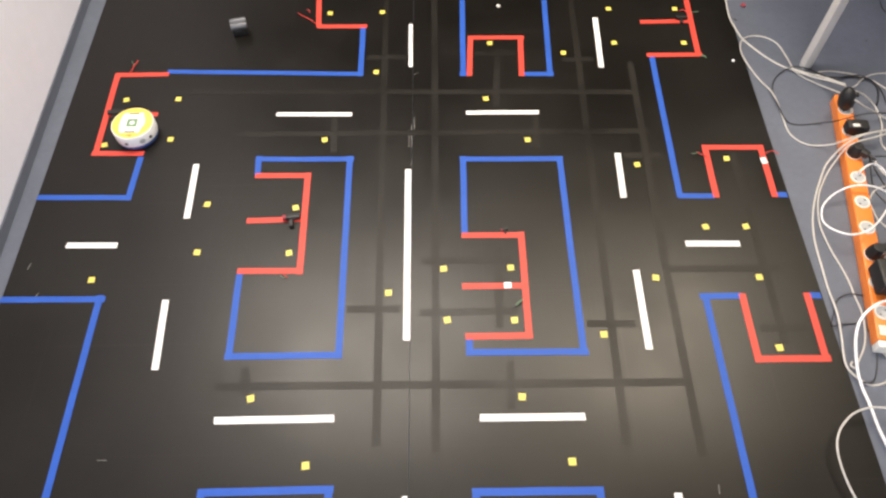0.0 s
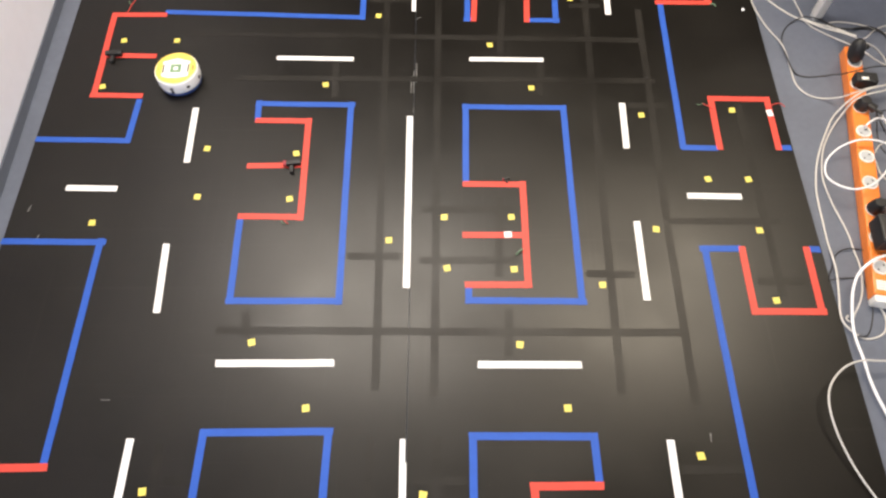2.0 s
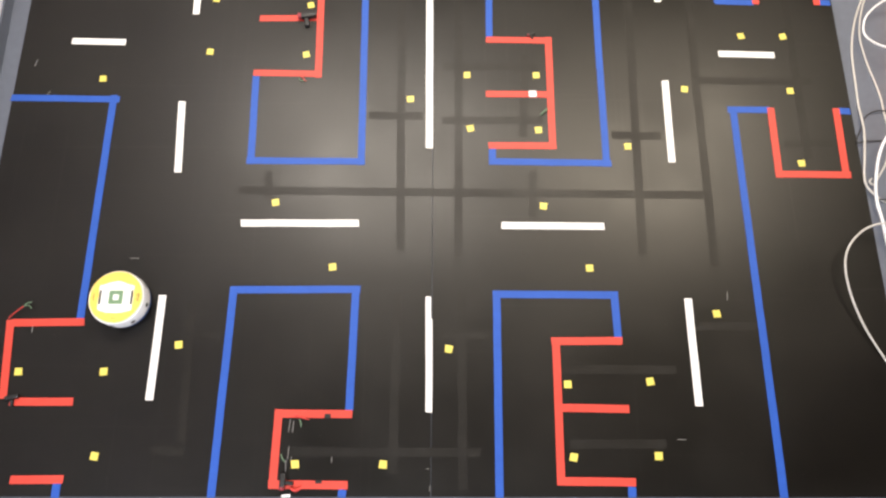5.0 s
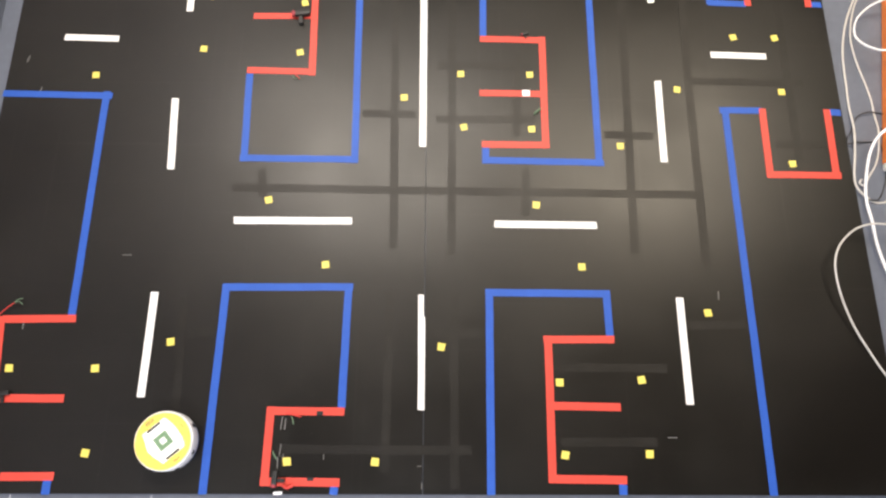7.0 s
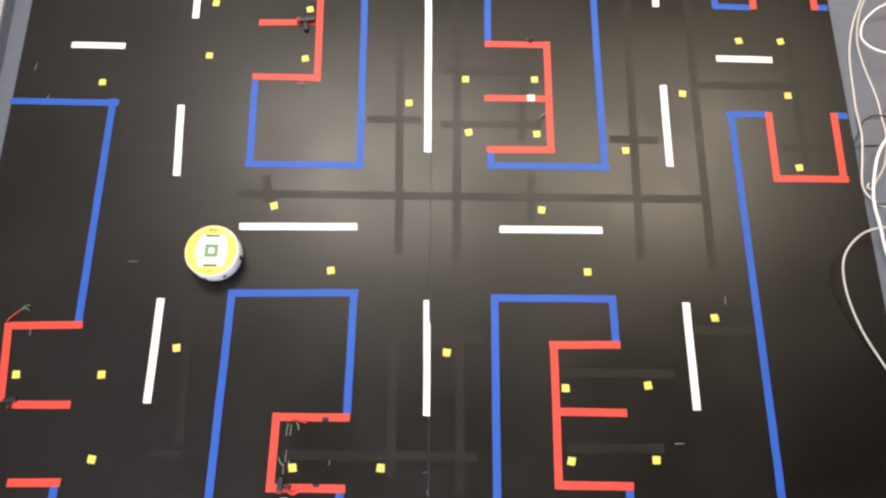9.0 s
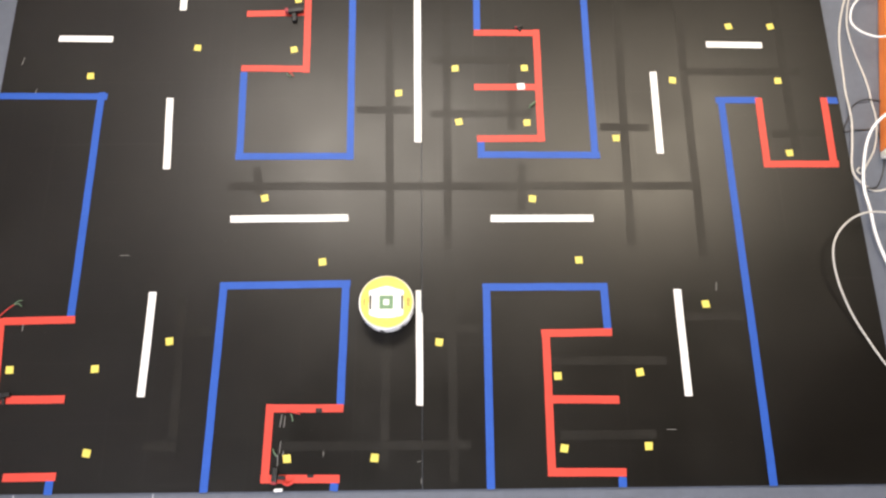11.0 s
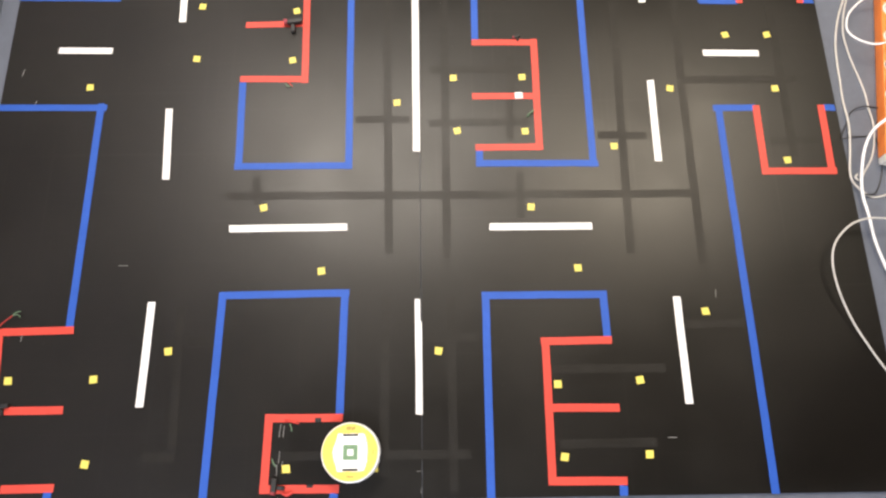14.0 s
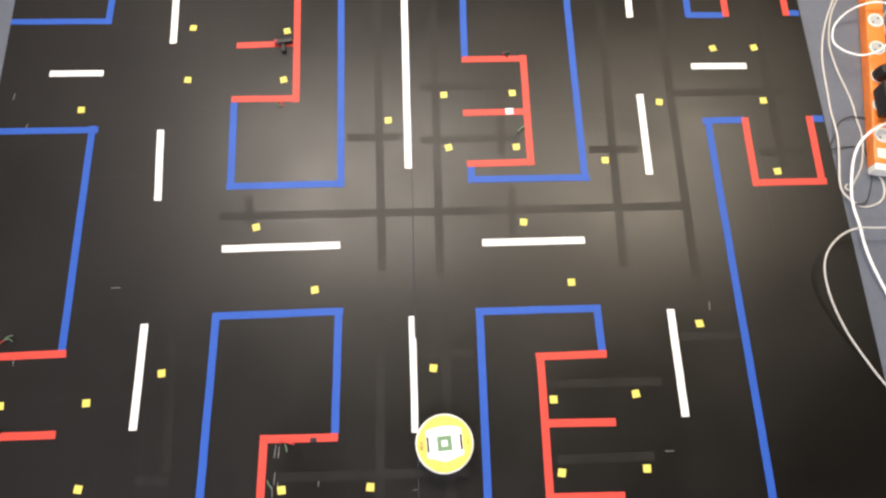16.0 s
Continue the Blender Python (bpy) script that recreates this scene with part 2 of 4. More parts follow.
def room():
    bm = bmesh.new()
    box(bm, -1.6, -3.2, FLOOR_Z - 0.1, 4.6, 5.4, FLOOR_Z)
    ground = tagged(part("floor", bm, FLOOR), "blue-grey linoleum floor round the black board", "floor", kind="structure")
    for x in (-0.701, -0.406):
        bm = bmesh.new()
        box(bm, x - 0.0011, -1.3, FLOOR_Z + 0.0001, x + 0.0011, -0.459, FLOOR_Z + 0.0005)
        part("joint", bm, JOINT, ground, "pale welded floor joint")
    bm = bmesh.new()
    prism(bm, [(wall_line(5.4, -0.006), 5.4), (wall_line(5.4, -0.13), 5.4), (wall_line(-3.2, -0.13), -3.2), (wall_line(-3.2, -0.006), -3.2)],
          FLOOR_Z, ROOM_H)
    tagged(part("wall_west", bm, WALL), "white painted wall above a grey skirting board", "wall", kind="structure")
    bm = bmesh.new()
    y0, y1 = -3.19, 5.39
    prism(bm, [(wall_line(y1), y1), (wall_line(y1, -0.0055), y1), (wall_line(y0, -0.0055), y0), (wall_line(y0), y0)],
          FLOOR_Z, 0.031)
    tops = [e for e in bm.edges if all(v.co.z > 0.03 for v in e.verts)]
    bmesh.ops.bevel(bm, geom=tops, offset=0.002, segments=2, affect="EDGES")
    tagged(part("baseboard", bm, SKIRT), "dark grey skirting board along the white wall", "skirting board", kind="structure")
    # Unseen walls close the room; the north one is dark to dim reflections.
    for name, dims, mat, text in (
            ("wall_north", (-1.3, 5.4, FLOOR_Z, 4.6, 5.52, ROOM_H), FAR, "unseen dark grey end wall, dimming the board's reflections"),
            ("wall_south", (-1.3, -3.32, FLOOR_Z, 4.6, -3.2, ROOM_H), WALL, "plain white end wall of the room"),
            ("wall_east", (4.6, -3.32, FLOOR_Z, 4.72, 5.52, ROOM_H), WALL, "plain white side wall of the room")):
        bm = bmesh.new()
        box(bm, *dims)
        tagged(part(name, bm, mat), text, "wall", kind="structure")
    bm = bmesh.new()
    box(bm, -1.6, -3.4, ROOM_H, 4.8, 5.6, ROOM_H + 0.1)
    tagged(part("ceiling", bm, CEIL), "unseen ceiling, dark to dim the board's reflections", "ceiling", kind="structure")
    # The third fitting is added too, as housing for the unseen fill.
    for lx, ly, *_ in LAMPS:
        root = new("ceiling_light")
        root.location = (lx, ly, ROOM_H)
        tagged(root, "unseen white ceiling light with a glowing diffuser", "ceiling light", "ceiling lights")
        bm = bmesh.new()
        box(bm, -0.71, -0.46, -0.05, 0.71, 0.46, -0.001, 0.004)
        part("frame", bm, SHELL, root)
        bm = bmesh.new()
        box(bm, -0.68, -0.43, -0.06, 0.68, 0.43, -0.051, 0.002)
        part("diffuser", bm, TUBE, root, "glowing white diffuser")


room()


def boards():
    """Two thin black boards, butted along a fine seam."""
    seam = 0.1655
    left = [(seam - 0.0008, -0.457), (seam - 0.0008, 2.3), (-0.891, 2.3), (-0.883, 1.0), (-0.880, -0.457)]
    right = [(seam + 0.0008, -0.457), (1.211, -0.457), (1.209, 0.4), (1.210, 0.9), (1.216, 1.5), (1.220, 2.3), (seam + 0.0008, 2.3)]
    for outline in (left, right):
        bm = bmesh.new()
        prism(bm, outline, FLOOR_Z, 0.0)
        tagged(part("floor_board", bm, BOARD), "large black half-gloss board on the floor, marked with tape",
               "board", "black floor boards")


boards()


# ---- tape lines ----
TAPE = 0.0170
dice = random.Random(7)


def tape(color, x0, y0, x1, y1, width=TAPE, top=0.0009):
    """A stuck-down strip between two points, its edges cut and laid by hand."""
    names = {"red": (RED, "red adhesive tape strip stuck on the black board", "red tape lines"),
             "blue": (BLUE, "blue adhesive tape strip stuck on the black board", "blue tape lines"),
             "white": (WHITE, "white adhesive tape lane mark on the black board", "white lane marks"),
             "dark": (DARK, "worn matt black tape strip on the black board", "black tape lines"),
             "yellow": (YELLOW, "small yellow tape square stuck on the black board", "yellow squares")}
    mat, text, group = names[color]
    a, b = Vector((x0, y0, 0)), Vector((x1, y1, 0))
    way = (b - a).normalized()
    side = Vector((-way.y, way.x, 0))
    length = (b - a).length
    n = max(2, int(length / 0.03))
    bm = bmesh.new()
    wander, rows = 0.0, []
    for k in range(n + 1):
        wander = wander * 0.8 + dice.uniform(-0.0003, 0.0003)
        p = a + way * (length * k / n) + side * wander
        skew = dice.uniform(-0.0008, 0.0008) if k in (0, n) else 0.0
        left, right = p + side * width / 2 + way * skew, p - side * width / 2 - way * skew
        rows.append([bm.verts.new((*left.xy, 0.0001)), bm.verts.new((*left.xy, top)),
                     bm.verts.new((*right.xy, top)), bm.verts.new((*right.xy, 0.0001))])
    for p, q in zip(rows, rows[1:]):
        for k in range(3):
            bm.faces.new((p[k], q[k], q[k + 1], p[k + 1]))
    bm.faces.new(rows[0])
    bm.faces.new(rows[-1][::-1])
    name = {"yellow": "tape_square"}.get(color, "tape_strip")
    return tagged(part(name, bm, mat), text, "tape", group)


tape("dark", 0.072, 1.619, 0.091, 0.088, width=0.020, top=0.0005)
tape("dark", 0.236, 1.615, 0.227, 0.073, width=0.020, top=0.0005)
tape("dark", 0.697, 1.602, 0.672, 0.640, width=0.020, top=0.0005)
tape("dark", 0.672, 0.638, 0.658, 0.079, width=0.020, top=0.0005)
tape("dark", 0.852, 1.300, 0.829, 0.540, width=0.020, top=0.0005)
tape("dark", 0.829, 0.533, 0.824, 0.050, width=0.020, top=0.0005)
tape("dark", -0.535, 1.204, 0.840, 1.171, width=0.020, top=0.0004)
tape("dark", -0.345, 1.027, 0.866, 1.012, width=0.020, top=0.0004)
tape("dark", -0.298, 0.237, 0.835, 0.229, width=0.020, top=0.0004)
tape("dark", 0.018, 1.342, 0.145, 1.341, width=0.020, top=0.0004)
tape("dark", 0.192, 0.576, 0.429, 0.576, width=0.020, top=0.0004)
tape("dark", 0.006, 0.438, 0.139, 0.437, width=0.020, top=0.0004)
tape("dark", 0.189, 0.425, 0.438, 0.426, width=0.020, top=0.0004)
tape("dark", 0.606, 0.387, 0.727, 0.384, width=0.020, top=0.0004)
tape("dark", 0.830, 0.539, 1.123, 0.536, width=0.020, top=0.0004)
tape("dark", 1.088, 0.925, 1.083, 0.321, width=0.020, top=0.0005)
tape("dark", 1.029, 0.364, 1.150, 0.365, width=0.020, top=0.0004)
tape("dark", 0.408, 0.289, 0.404, 0.170, width=0.020, top=0.0005)
tape("dark", -0.068, 1.088, -0.062, 0.952, width=0.020, top=0.0005)
tape("dark", 0.436, 1.375, 0.418, 1.118, width=0.020, top=0.0005)
tape("dark", 0.536, 1.092, 0.524, 0.955, width=0.020, top=0.0005)
tape("dark", -0.232, 0.286, -0.222, 0.215, width=0.020, top=0.0005)
tape("dark", 0.398, 0.612, 0.388, 0.380, width=0.020, top=0.0005)
tape("dark", 0.639, 1.316, 0.737, 1.316, width=0.020, top=0.0004)
tape("dark", 0.362, 1.351, 0.498, 1.350, width=0.020, top=0.0004)
tape("dark", 0.777, 0.922, 0.883, 0.920, width=0.020, top=0.0004)
tape("dark", 0.086, -0.017, 0.084, -0.412, width=0.020, top=0.0005)
tape("dark", 0.233, -0.016, 0.233, -0.444, width=0.020, top=0.0005)
tape("dark", -0.134, -0.365, 0.271, -0.367, width=0.020, top=0.0004)
tape("dark", 0.179, -0.111, 0.292, -0.112, width=0.020, top=0.0004)
tape("dark", 0.768, -0.090, 0.903, -0.090, width=0.020, top=0.0004)
tape("dark", 0.452, -0.187, 0.710, -0.189, width=0.020, top=0.0004)
tape("dark", 0.465, -0.349, 0.674, -0.348, width=0.020, top=0.0004)
tape("dark", -0.382, -0.032, -0.373, -0.347, width=0.020, top=0.0005)
tape("dark", -0.436, -0.362, -0.365, -0.364, width=0.020, top=0.0004)
tape("dark", -0.360, -0.114, -0.310, -0.114, width=0.020, top=0.0004)
tape("blue", -0.610, 1.294, 0.004, 1.269, top=0.0006)
tape("blue", 0.001, 1.259, -0.001, 1.488, top=0.0007)
tape("blue", -0.622, 0.948, -0.626, 0.793, top=0.0007)
tape("blue", -0.883, 0.807, -0.619, 0.801, top=0.0006)
tape("blue", -0.286, 0.931, -0.002, 0.925, top=0.0006)
tape("blue", -0.278, 0.942, -0.274, 0.873, top=0.0007)
tape("blue", -0.281, 0.546, -0.275, 0.306, top=0.0007)
tape("blue", -0.286, 0.315, -0.000, 0.313, top=0.0006)
tape("blue", -0.014, 0.936, -0.008, 0.304, top=0.0007)
tape("blue", 0.313, 0.928, 0.309, 0.664, top=0.0007)
tape("blue", 0.303, 0.918, 0.599, 0.913, top=0.0006)
tape("blue", 0.590, 0.922, 0.588, 0.302, top=0.0007)
tape("blue", 0.303, 0.315, 0.600, 0.311, top=0.0006)
tape("blue", 0.311, 0.348, 0.310, 0.306, top=0.0007)
tape("blue", 0.330, 1.612, 0.323, 1.251, top=0.0007)
tape("blue", 0.607, 1.605, 0.594, 1.244, top=0.0007)
tape("blue", 0.312, 1.261, 0.337, 1.261, top=0.0006)
tape("blue", 0.509, 1.256, 0.606, 1.254, top=0.0006)
tape("blue", 0.925, 1.332, 0.909, 0.768, top=0.0007)
tape("blue", 0.904, 0.774, 1.005, 0.771, top=0.0006)
tape("blue", 1.178, 0.772, 1.206, 0.771, top=0.0006)
tape("blue", 0.900, 0.457, 1.006, 0.457, top=0.0006)
tape("blue", 1.178, 0.455, 1.206, 0.454, top=0.0006)
tape("blue", -0.885, 0.483, -0.615, 0.479, top=0.0006)
tape("blue", -0.630, 0.491, -0.629, -0.076, top=0.0007)
tape("blue", -0.626, -0.430, -0.626, -0.459, top=0.0007)
tape("blue", -0.296, -0.008, 0.001, -0.006, top=0.0006)
tape("blue", -0.289, 0.000, -0.298, -0.458, top=0.0007)
tape("blue", -0.009, 0.002, -0.014, -0.278, top=0.0007)
tape("blue", -0.021, -0.442, -0.023, -0.458, top=0.0007)
tape("blue", 0.305, -0.017, 0.593, -0.018, top=0.0006)
tape("blue", 0.314, -0.009, 0.311, -0.458, top=0.0007)
tape("blue", 0.584, -0.012, 0.586, -0.120, top=0.0007)
tape("blue", 0.593, -0.436, 0.592, -0.457, top=0.0007)
tape("blue", 0.914, 0.463, 0.914, -0.458, top=0.0007)
tape("red", -0.772, 1.283, -0.604, 1.282, top=0.0008)
tape("red", -0.765, 1.291, -0.757, 0.955, top=0.0009)
tape("red", -0.768, 0.964, -0.616, 0.960, top=0.0008)
tape("red", -0.768, 1.116, -0.605, 1.112, top=0.0008)
tape("red", -0.152, 1.492, 0.012, 1.488, top=0.0008)
tape("red", -0.157, 1.626, -0.147, 1.492, top=0.0009)
tape("red", -0.280, 0.871, -0.121, 0.868, top=0.0008)
tape("red", -0.130, 0.878, -0.124, 0.543, top=0.0009)
tape("red", -0.284, 0.715, -0.125, 0.718, top=0.0008)
tape("red", -0.288, 0.556, -0.118, 0.553, top=0.0008)
tape("red", 0.302, 0.357, 0.468, 0.357, top=0.0008)
tape("red", 0.461, 0.663, 0.459, 0.348, top=0.0009)
tape("red", 0.301, 0.655, 0.467, 0.653, top=0.0008)
tape("red", 0.298, 0.499, 0.463, 0.497, top=0.0008)
tape("red", 0.352, 1.433, 0.342, 1.251, top=0.0009)
tape("red", 0.345, 1.425, 0.525, 1.421, top=0.0008)
tape("red", 0.514, 1.429, 0.505, 1.247, top=0.0009)
tape("red", 0.910, 1.330, 1.086, 1.328, top=0.0008)
tape("red", 1.087, 1.592, 1.074, 1.320, top=0.0009)
tape("red", 0.914, 1.486, 1.080, 1.485, top=0.0008)
tape("red", 1.015, 0.952, 1.010, 0.766, top=0.0009)
tape("red", 1.006, 0.946, 1.181, 0.942, top=0.0008)
tape("red", 1.175, 0.951, 1.171, 0.764, top=0.0009)
tape("red", 1.008, 0.463, 1.005, 0.275, top=0.0009)
tape("red", 0.999, 0.284, 1.180, 0.283, top=0.0008)
tape("red", 1.172, 0.462, 1.168, 0.275, top=0.0009)
tape("red", -0.782, -0.086, -0.619, -0.083, top=0.0008)
tape("red", -0.786, -0.079, -0.772, -0.254, top=0.0009)
tape("red", -0.756, -0.260, -0.618, -0.260, top=0.0008)
tape("red", -0.726, -0.423, -0.614, -0.422, top=0.0008)
tape("red", -0.175, -0.285, -0.007, -0.286, top=0.0008)
tape("red", -0.167, -0.276, -0.170, -0.440, top=0.0009)
tape("red", -0.179, -0.432, -0.011, -0.433, top=0.0008)
tape("red", 0.435, -0.125, 0.595, -0.124, top=0.0008)
tape("red", 0.445, -0.120, 0.443, -0.433, top=0.0009)
tape("red", 0.444, -0.272, 0.599, -0.274, top=0.0008)
tape("red", 0.435, -0.425, 0.602, -0.427, top=0.0008)
tape("white", -0.758, 0.645, -0.621, 0.642, top=0.0010)
tape("white", -0.455, 0.916, -0.450, 0.727, top=0.0010)
tape("white", -0.245, 1.104, -0.017, 1.098, width=0.0148, top=0.0010)
tape("white", 0.156, 1.495, 0.158, 1.295, width=0.0120, top=0.0010)
tape("white", 0.768, 1.510, 0.758, 1.278, top=0.0010)
tape("white", 0.327, 1.097, 0.546, 1.094, width=0.0150, top=0.0010)
tape("white", 0.155, 0.884, 0.157, 0.349, top=0.0010)
tape("white", 0.759, 0.929, 0.753, 0.771, top=0.0010)
tape("white", 0.895, 0.616, 1.038, 0.613, top=0.0010)
tape("white", 0.751, 0.538, 0.748, 0.314, top=0.0010)
tape("white", -0.459, 0.474, -0.449, 0.283, top=0.0010)
tape("white", -0.286, 0.154, -0.008, 0.155, top=0.0010)
tape("white", 0.329, 0.150, 0.572, 0.148, top=0.0010)
tape("white", -0.450, -0.021, -0.452, -0.257, top=0.0010)
tape("white", 0.1575, -0.023, 0.1585, -0.160, width=0.0120, top=0.0010)
tape("white", 0.1600, -0.075, 0.1600, -0.282, width=0.0145, top=0.0012)
tape("white", 0.753, -0.026, 0.753, -0.268, top=0.0010)


def square(x, y, turn):
    """A tape square, cut from the roll."""
    c, s = 0.0083 * math.cos(radians(turn)), 0.0083 * math.sin(radians(turn))
    tape("yellow", x - c, y - s, x + c, y + s, width=0.0166, top=0.0011)


square(-0.114, 1.555, -5)
square(0.061, 1.556, 4)
square(0.050, 1.275, -9)
square(-0.714, 1.175, 12)
square(-0.554, 1.174, 0)
square(-0.548, 1.012, 0)
square(-0.739, 0.995, 12)
square(-0.092, 1.000, 8)
square(-0.401, 0.773, -5)
square(-0.403, 0.616, -5)
square(-0.154, 0.756, 12)
square(-0.158, 0.609, 12)
square(-0.664, 0.537, 3)
square(0.413, 1.397, 4)
square(0.646, 1.347, -5)
square(0.814, 1.389, 4)
square(0.819, 1.553, 3)
square(1.039, 1.547, 0)
square(1.038, 1.383, 0)
square(0.389, 1.153, 4)
square(0.504, 0.986, 0)
square(0.809, 0.886, 8)
square(1.068, 0.903, 0)
square(0.959, 0.669, 8)
square(1.067, 0.668, 12)
square(0.426, 0.552, 3)
square(0.251, 0.552, 3)
square(0.109, 0.483, 3)
square(0.258, 0.403, 12)
square(0.426, 0.399, 4)
square(0.798, 0.514, -9)
square(1.064, 0.510, 0)
square(0.643, 0.356, 0)
square(1.064, 0.312, 4)
square(-0.208, 0.206, 12)
square(0.430, 0.199, -5)
square(-0.065, 0.047, 8)
square(0.531, 0.046, 3)
square(-0.401, -0.135, 8)
square(-0.560, -0.195, 3)
square(-0.748, -0.195, 3)
square(-0.555, -0.375, -9)
square(-0.125, -0.391, 3)
square(0.063, -0.391, -5)
square(0.204, -0.143, -9)
square(0.467, -0.221, 0)
square(0.650, -0.215, 8)
square(0.815, -0.061, 4)
square(0.472, -0.376, -9)
square(0.655, -0.373, 0)


# ---- the robot ----
ROBOT_R, ROBOT_H = 0.0606, 0.055


def robot():
    """A round two-wheeled robot: forward is +x, its dark print on its left."""
    root = new("round_robot")
    tagged(root, "small round white robot with yellow printed top and blue base", "robot")
    r, h = ROBOT_R, ROBOT_H
    bm = bmesh.new()
    lathe(bm, [(0, 0.0025), (r - 0.006, 0.0025), (r - 0.002, 0.005), (r - 0.001, 0.0165), (0, 0.0166)], 64)
    part("base", bm, NAVY, root, "dark blue plastic base", smooth=True)
    bm = bmesh.new()
    lathe(bm, [(0, 0.017), (r, 0.017), (r + 0.0005, 0.0195), (r + 0.0005, h - 0.004), (r - 0.0008, h - 0.0015), (r - 0.003, h - 0.0012),
               (0, h - 0.0012)], 64)
    shell = part("shell", bm, SHELL, root, "white plastic side wall", smooth=True)
    bm = bmesh.new()
    lathe(bm, [(0, h - 0.001), (r - 0.0022, h - 0.001), (r - 0.0022, h), (0, h)], 64)
    top = part("top_sheet", bm, PAPER, root, "round white paper sheet")
    # yellow ring round a six-sided white field
    bm = bmesh.new()
    outer, inner, n = [], [], 72
    corners = [(0.58, 0.26), (0.47, 0.63), (-0.43, 0.63), (-0.62, 0.0), (-0.44, -0.63), (0.47, -0.63), (0.58, -0.26)]
    for k in range(n):
        a = 2 * math.pi * k / n
        c, s = math.cos(a), math.sin(a)
        ro = r * (0.955 + 0.006 * math.sin(5 * a))
        ri = 1.0
        for p, q in zip(corners, corners[1:] + corners[:1]):
            nx, ny = q[1] - p[1], p[0] - q[0]
            along = nx * c + ny * s
            if along > 1e-6:
                ri = min(ri, (nx * p[0] + ny * p[1]) / along)
        ri = r * ri * (1 + 0.012 * math.sin(9 * a + 1))
        outer.append([bm.verts.new((ro * c - 0.012 * r, ro * s, z)) for z in (h + 0.0001, h + 0.0004)])
        inner.append([bm.verts.new((ri * c, ri * s, z)) for z in (h + 0.0001, h + 0.0004)])
    for k in range(n):
        j = (k + 1) % n
        bm.faces.new((outer[k][1], outer[j][1], inner[j][1], inner[k][1]))
        bm.faces.new((outer[k][0], outer[j][0], outer[j][1], outer[k][1]))
        bm.faces.new((inner[j][0], inner[k][0], inner[k][1], inner[j][1]))
    part("ring", bm, RING, top, "broad yellow printed ring")
    # square tag: a green frame
    bm = bmesh.new()
    o, i = r * 0.252, r * 0.105
    for x0, y0, x1, y1 in ((-o, i, o, o), (-o, -o, o, -i), (-o, -i, -i, i), (i, -i, o, i)):
        box(bm, x0, y0, h + 0.0001, x1, y1, h + 0.0006)
    part("tag", bm, GREEN, top, "dark green square marker")
    for side in (1, -1):
        bm = bmesh.new()
        y = side * r * 0.575
        box(bm, -r * 0.262, y - r * 0.038, h + 0.0001, r * 0.262, y + r * 0.038, h + 0.0008, 0.0003, 1)
        part("wheel_slot", bm, BLACK, top, "narrow black slot")
    # smudged print on the ring: short strokes, stronger on the left
    strokes = random.Random(5)
    for y, count, tall in ((0.80, 5, 0.062), (-0.80, 4, 0.045)):
        for k in range(count):
            bm = bmesh.new()
            x, w = (k - (count - 1) / 2) * 0.062, strokes.uniform(0.022, 0.040)
            lo, hi = y - tall * strokes.uniform(0.5, 1.0), y + tall * strokes.uniform(0.5, 1.0)
            box(bm, (x - w / 2) * r, lo * r, h + 0.0005, (x + w / 2) * r, hi * r, h + 0.0007)
            part("print", bm, BROWN, top, "brown printed mark")
    for k in range(3):
        bm = bmesh.new()
        box(bm, 0.745 * r, (k * 0.06 - 0.08) * r, h + 0.0005, 0.80 * r, (k * 0.06 - 0.05) * r, h + 0.0007)
        part("print", bm, OCHRE, top, "faint ochre printed mark")
    for y in (0.36, -0.40):
        bm = bmesh.new()
        lathe(bm, [(0.0011, h + 0.0001), (0.0011, h + 0.0006), (0, h + 0.0006)], 10, Matrix.Translation((0.50 * r, y * r, 0)))
        part("screw_dot", bm, BLACK, top)
    # proximity sensors round the side
    for a, z in ((-9, 0.0235), (-9, 0.0355), (35, 0.033), (-62, 0.033), (79, 0.031), (-105, 0.031), (148, 0.031), (-148, 0.031)):
        bm = bmesh.new()
        lathe(bm, [(0, 0.0024), (0.0038, 0.0024), (0.0050, 0.0012), (0.0050, -0.001), (0, -0.001)], 14,
              Matrix.Rotation(radians(a), 4, "Z") @ Matrix.Translation((r, 0, z)) @ Matrix.Rotation(radians(90), 4, "Y"))
        part("sensor", bm, BLACK, shell, "round black sensor window", smooth=True)
    bm = bmesh.new()
    lathe(bm, [(0, 0.0012), (0.0085, 0.0012), (0.0085, -0.0005), (0, -0.0005)], 20,
          Matrix.Rotation(radians(123), 4, "Z") @ Matrix.Translation((r, 0, 0.033)) @ Matrix.Rotation(radians(90), 4, "Y"))
    part("badge", bm, HOLE, shell, "grey round printed badge")
    return root


ROBOT = robot()


# ---- beside the board: power strip, plugs, cables ----
FLAT = 0.72   # the housing is low
STRIP = pose(1.382, 0.710, FLOOR_Z, 0, 0, -9.95)   # its length runs along its own y


def socket_at(k):
    """Place of the k-th socket along the strip, from the near end."""
    return -0.327 + 0.0845 * k


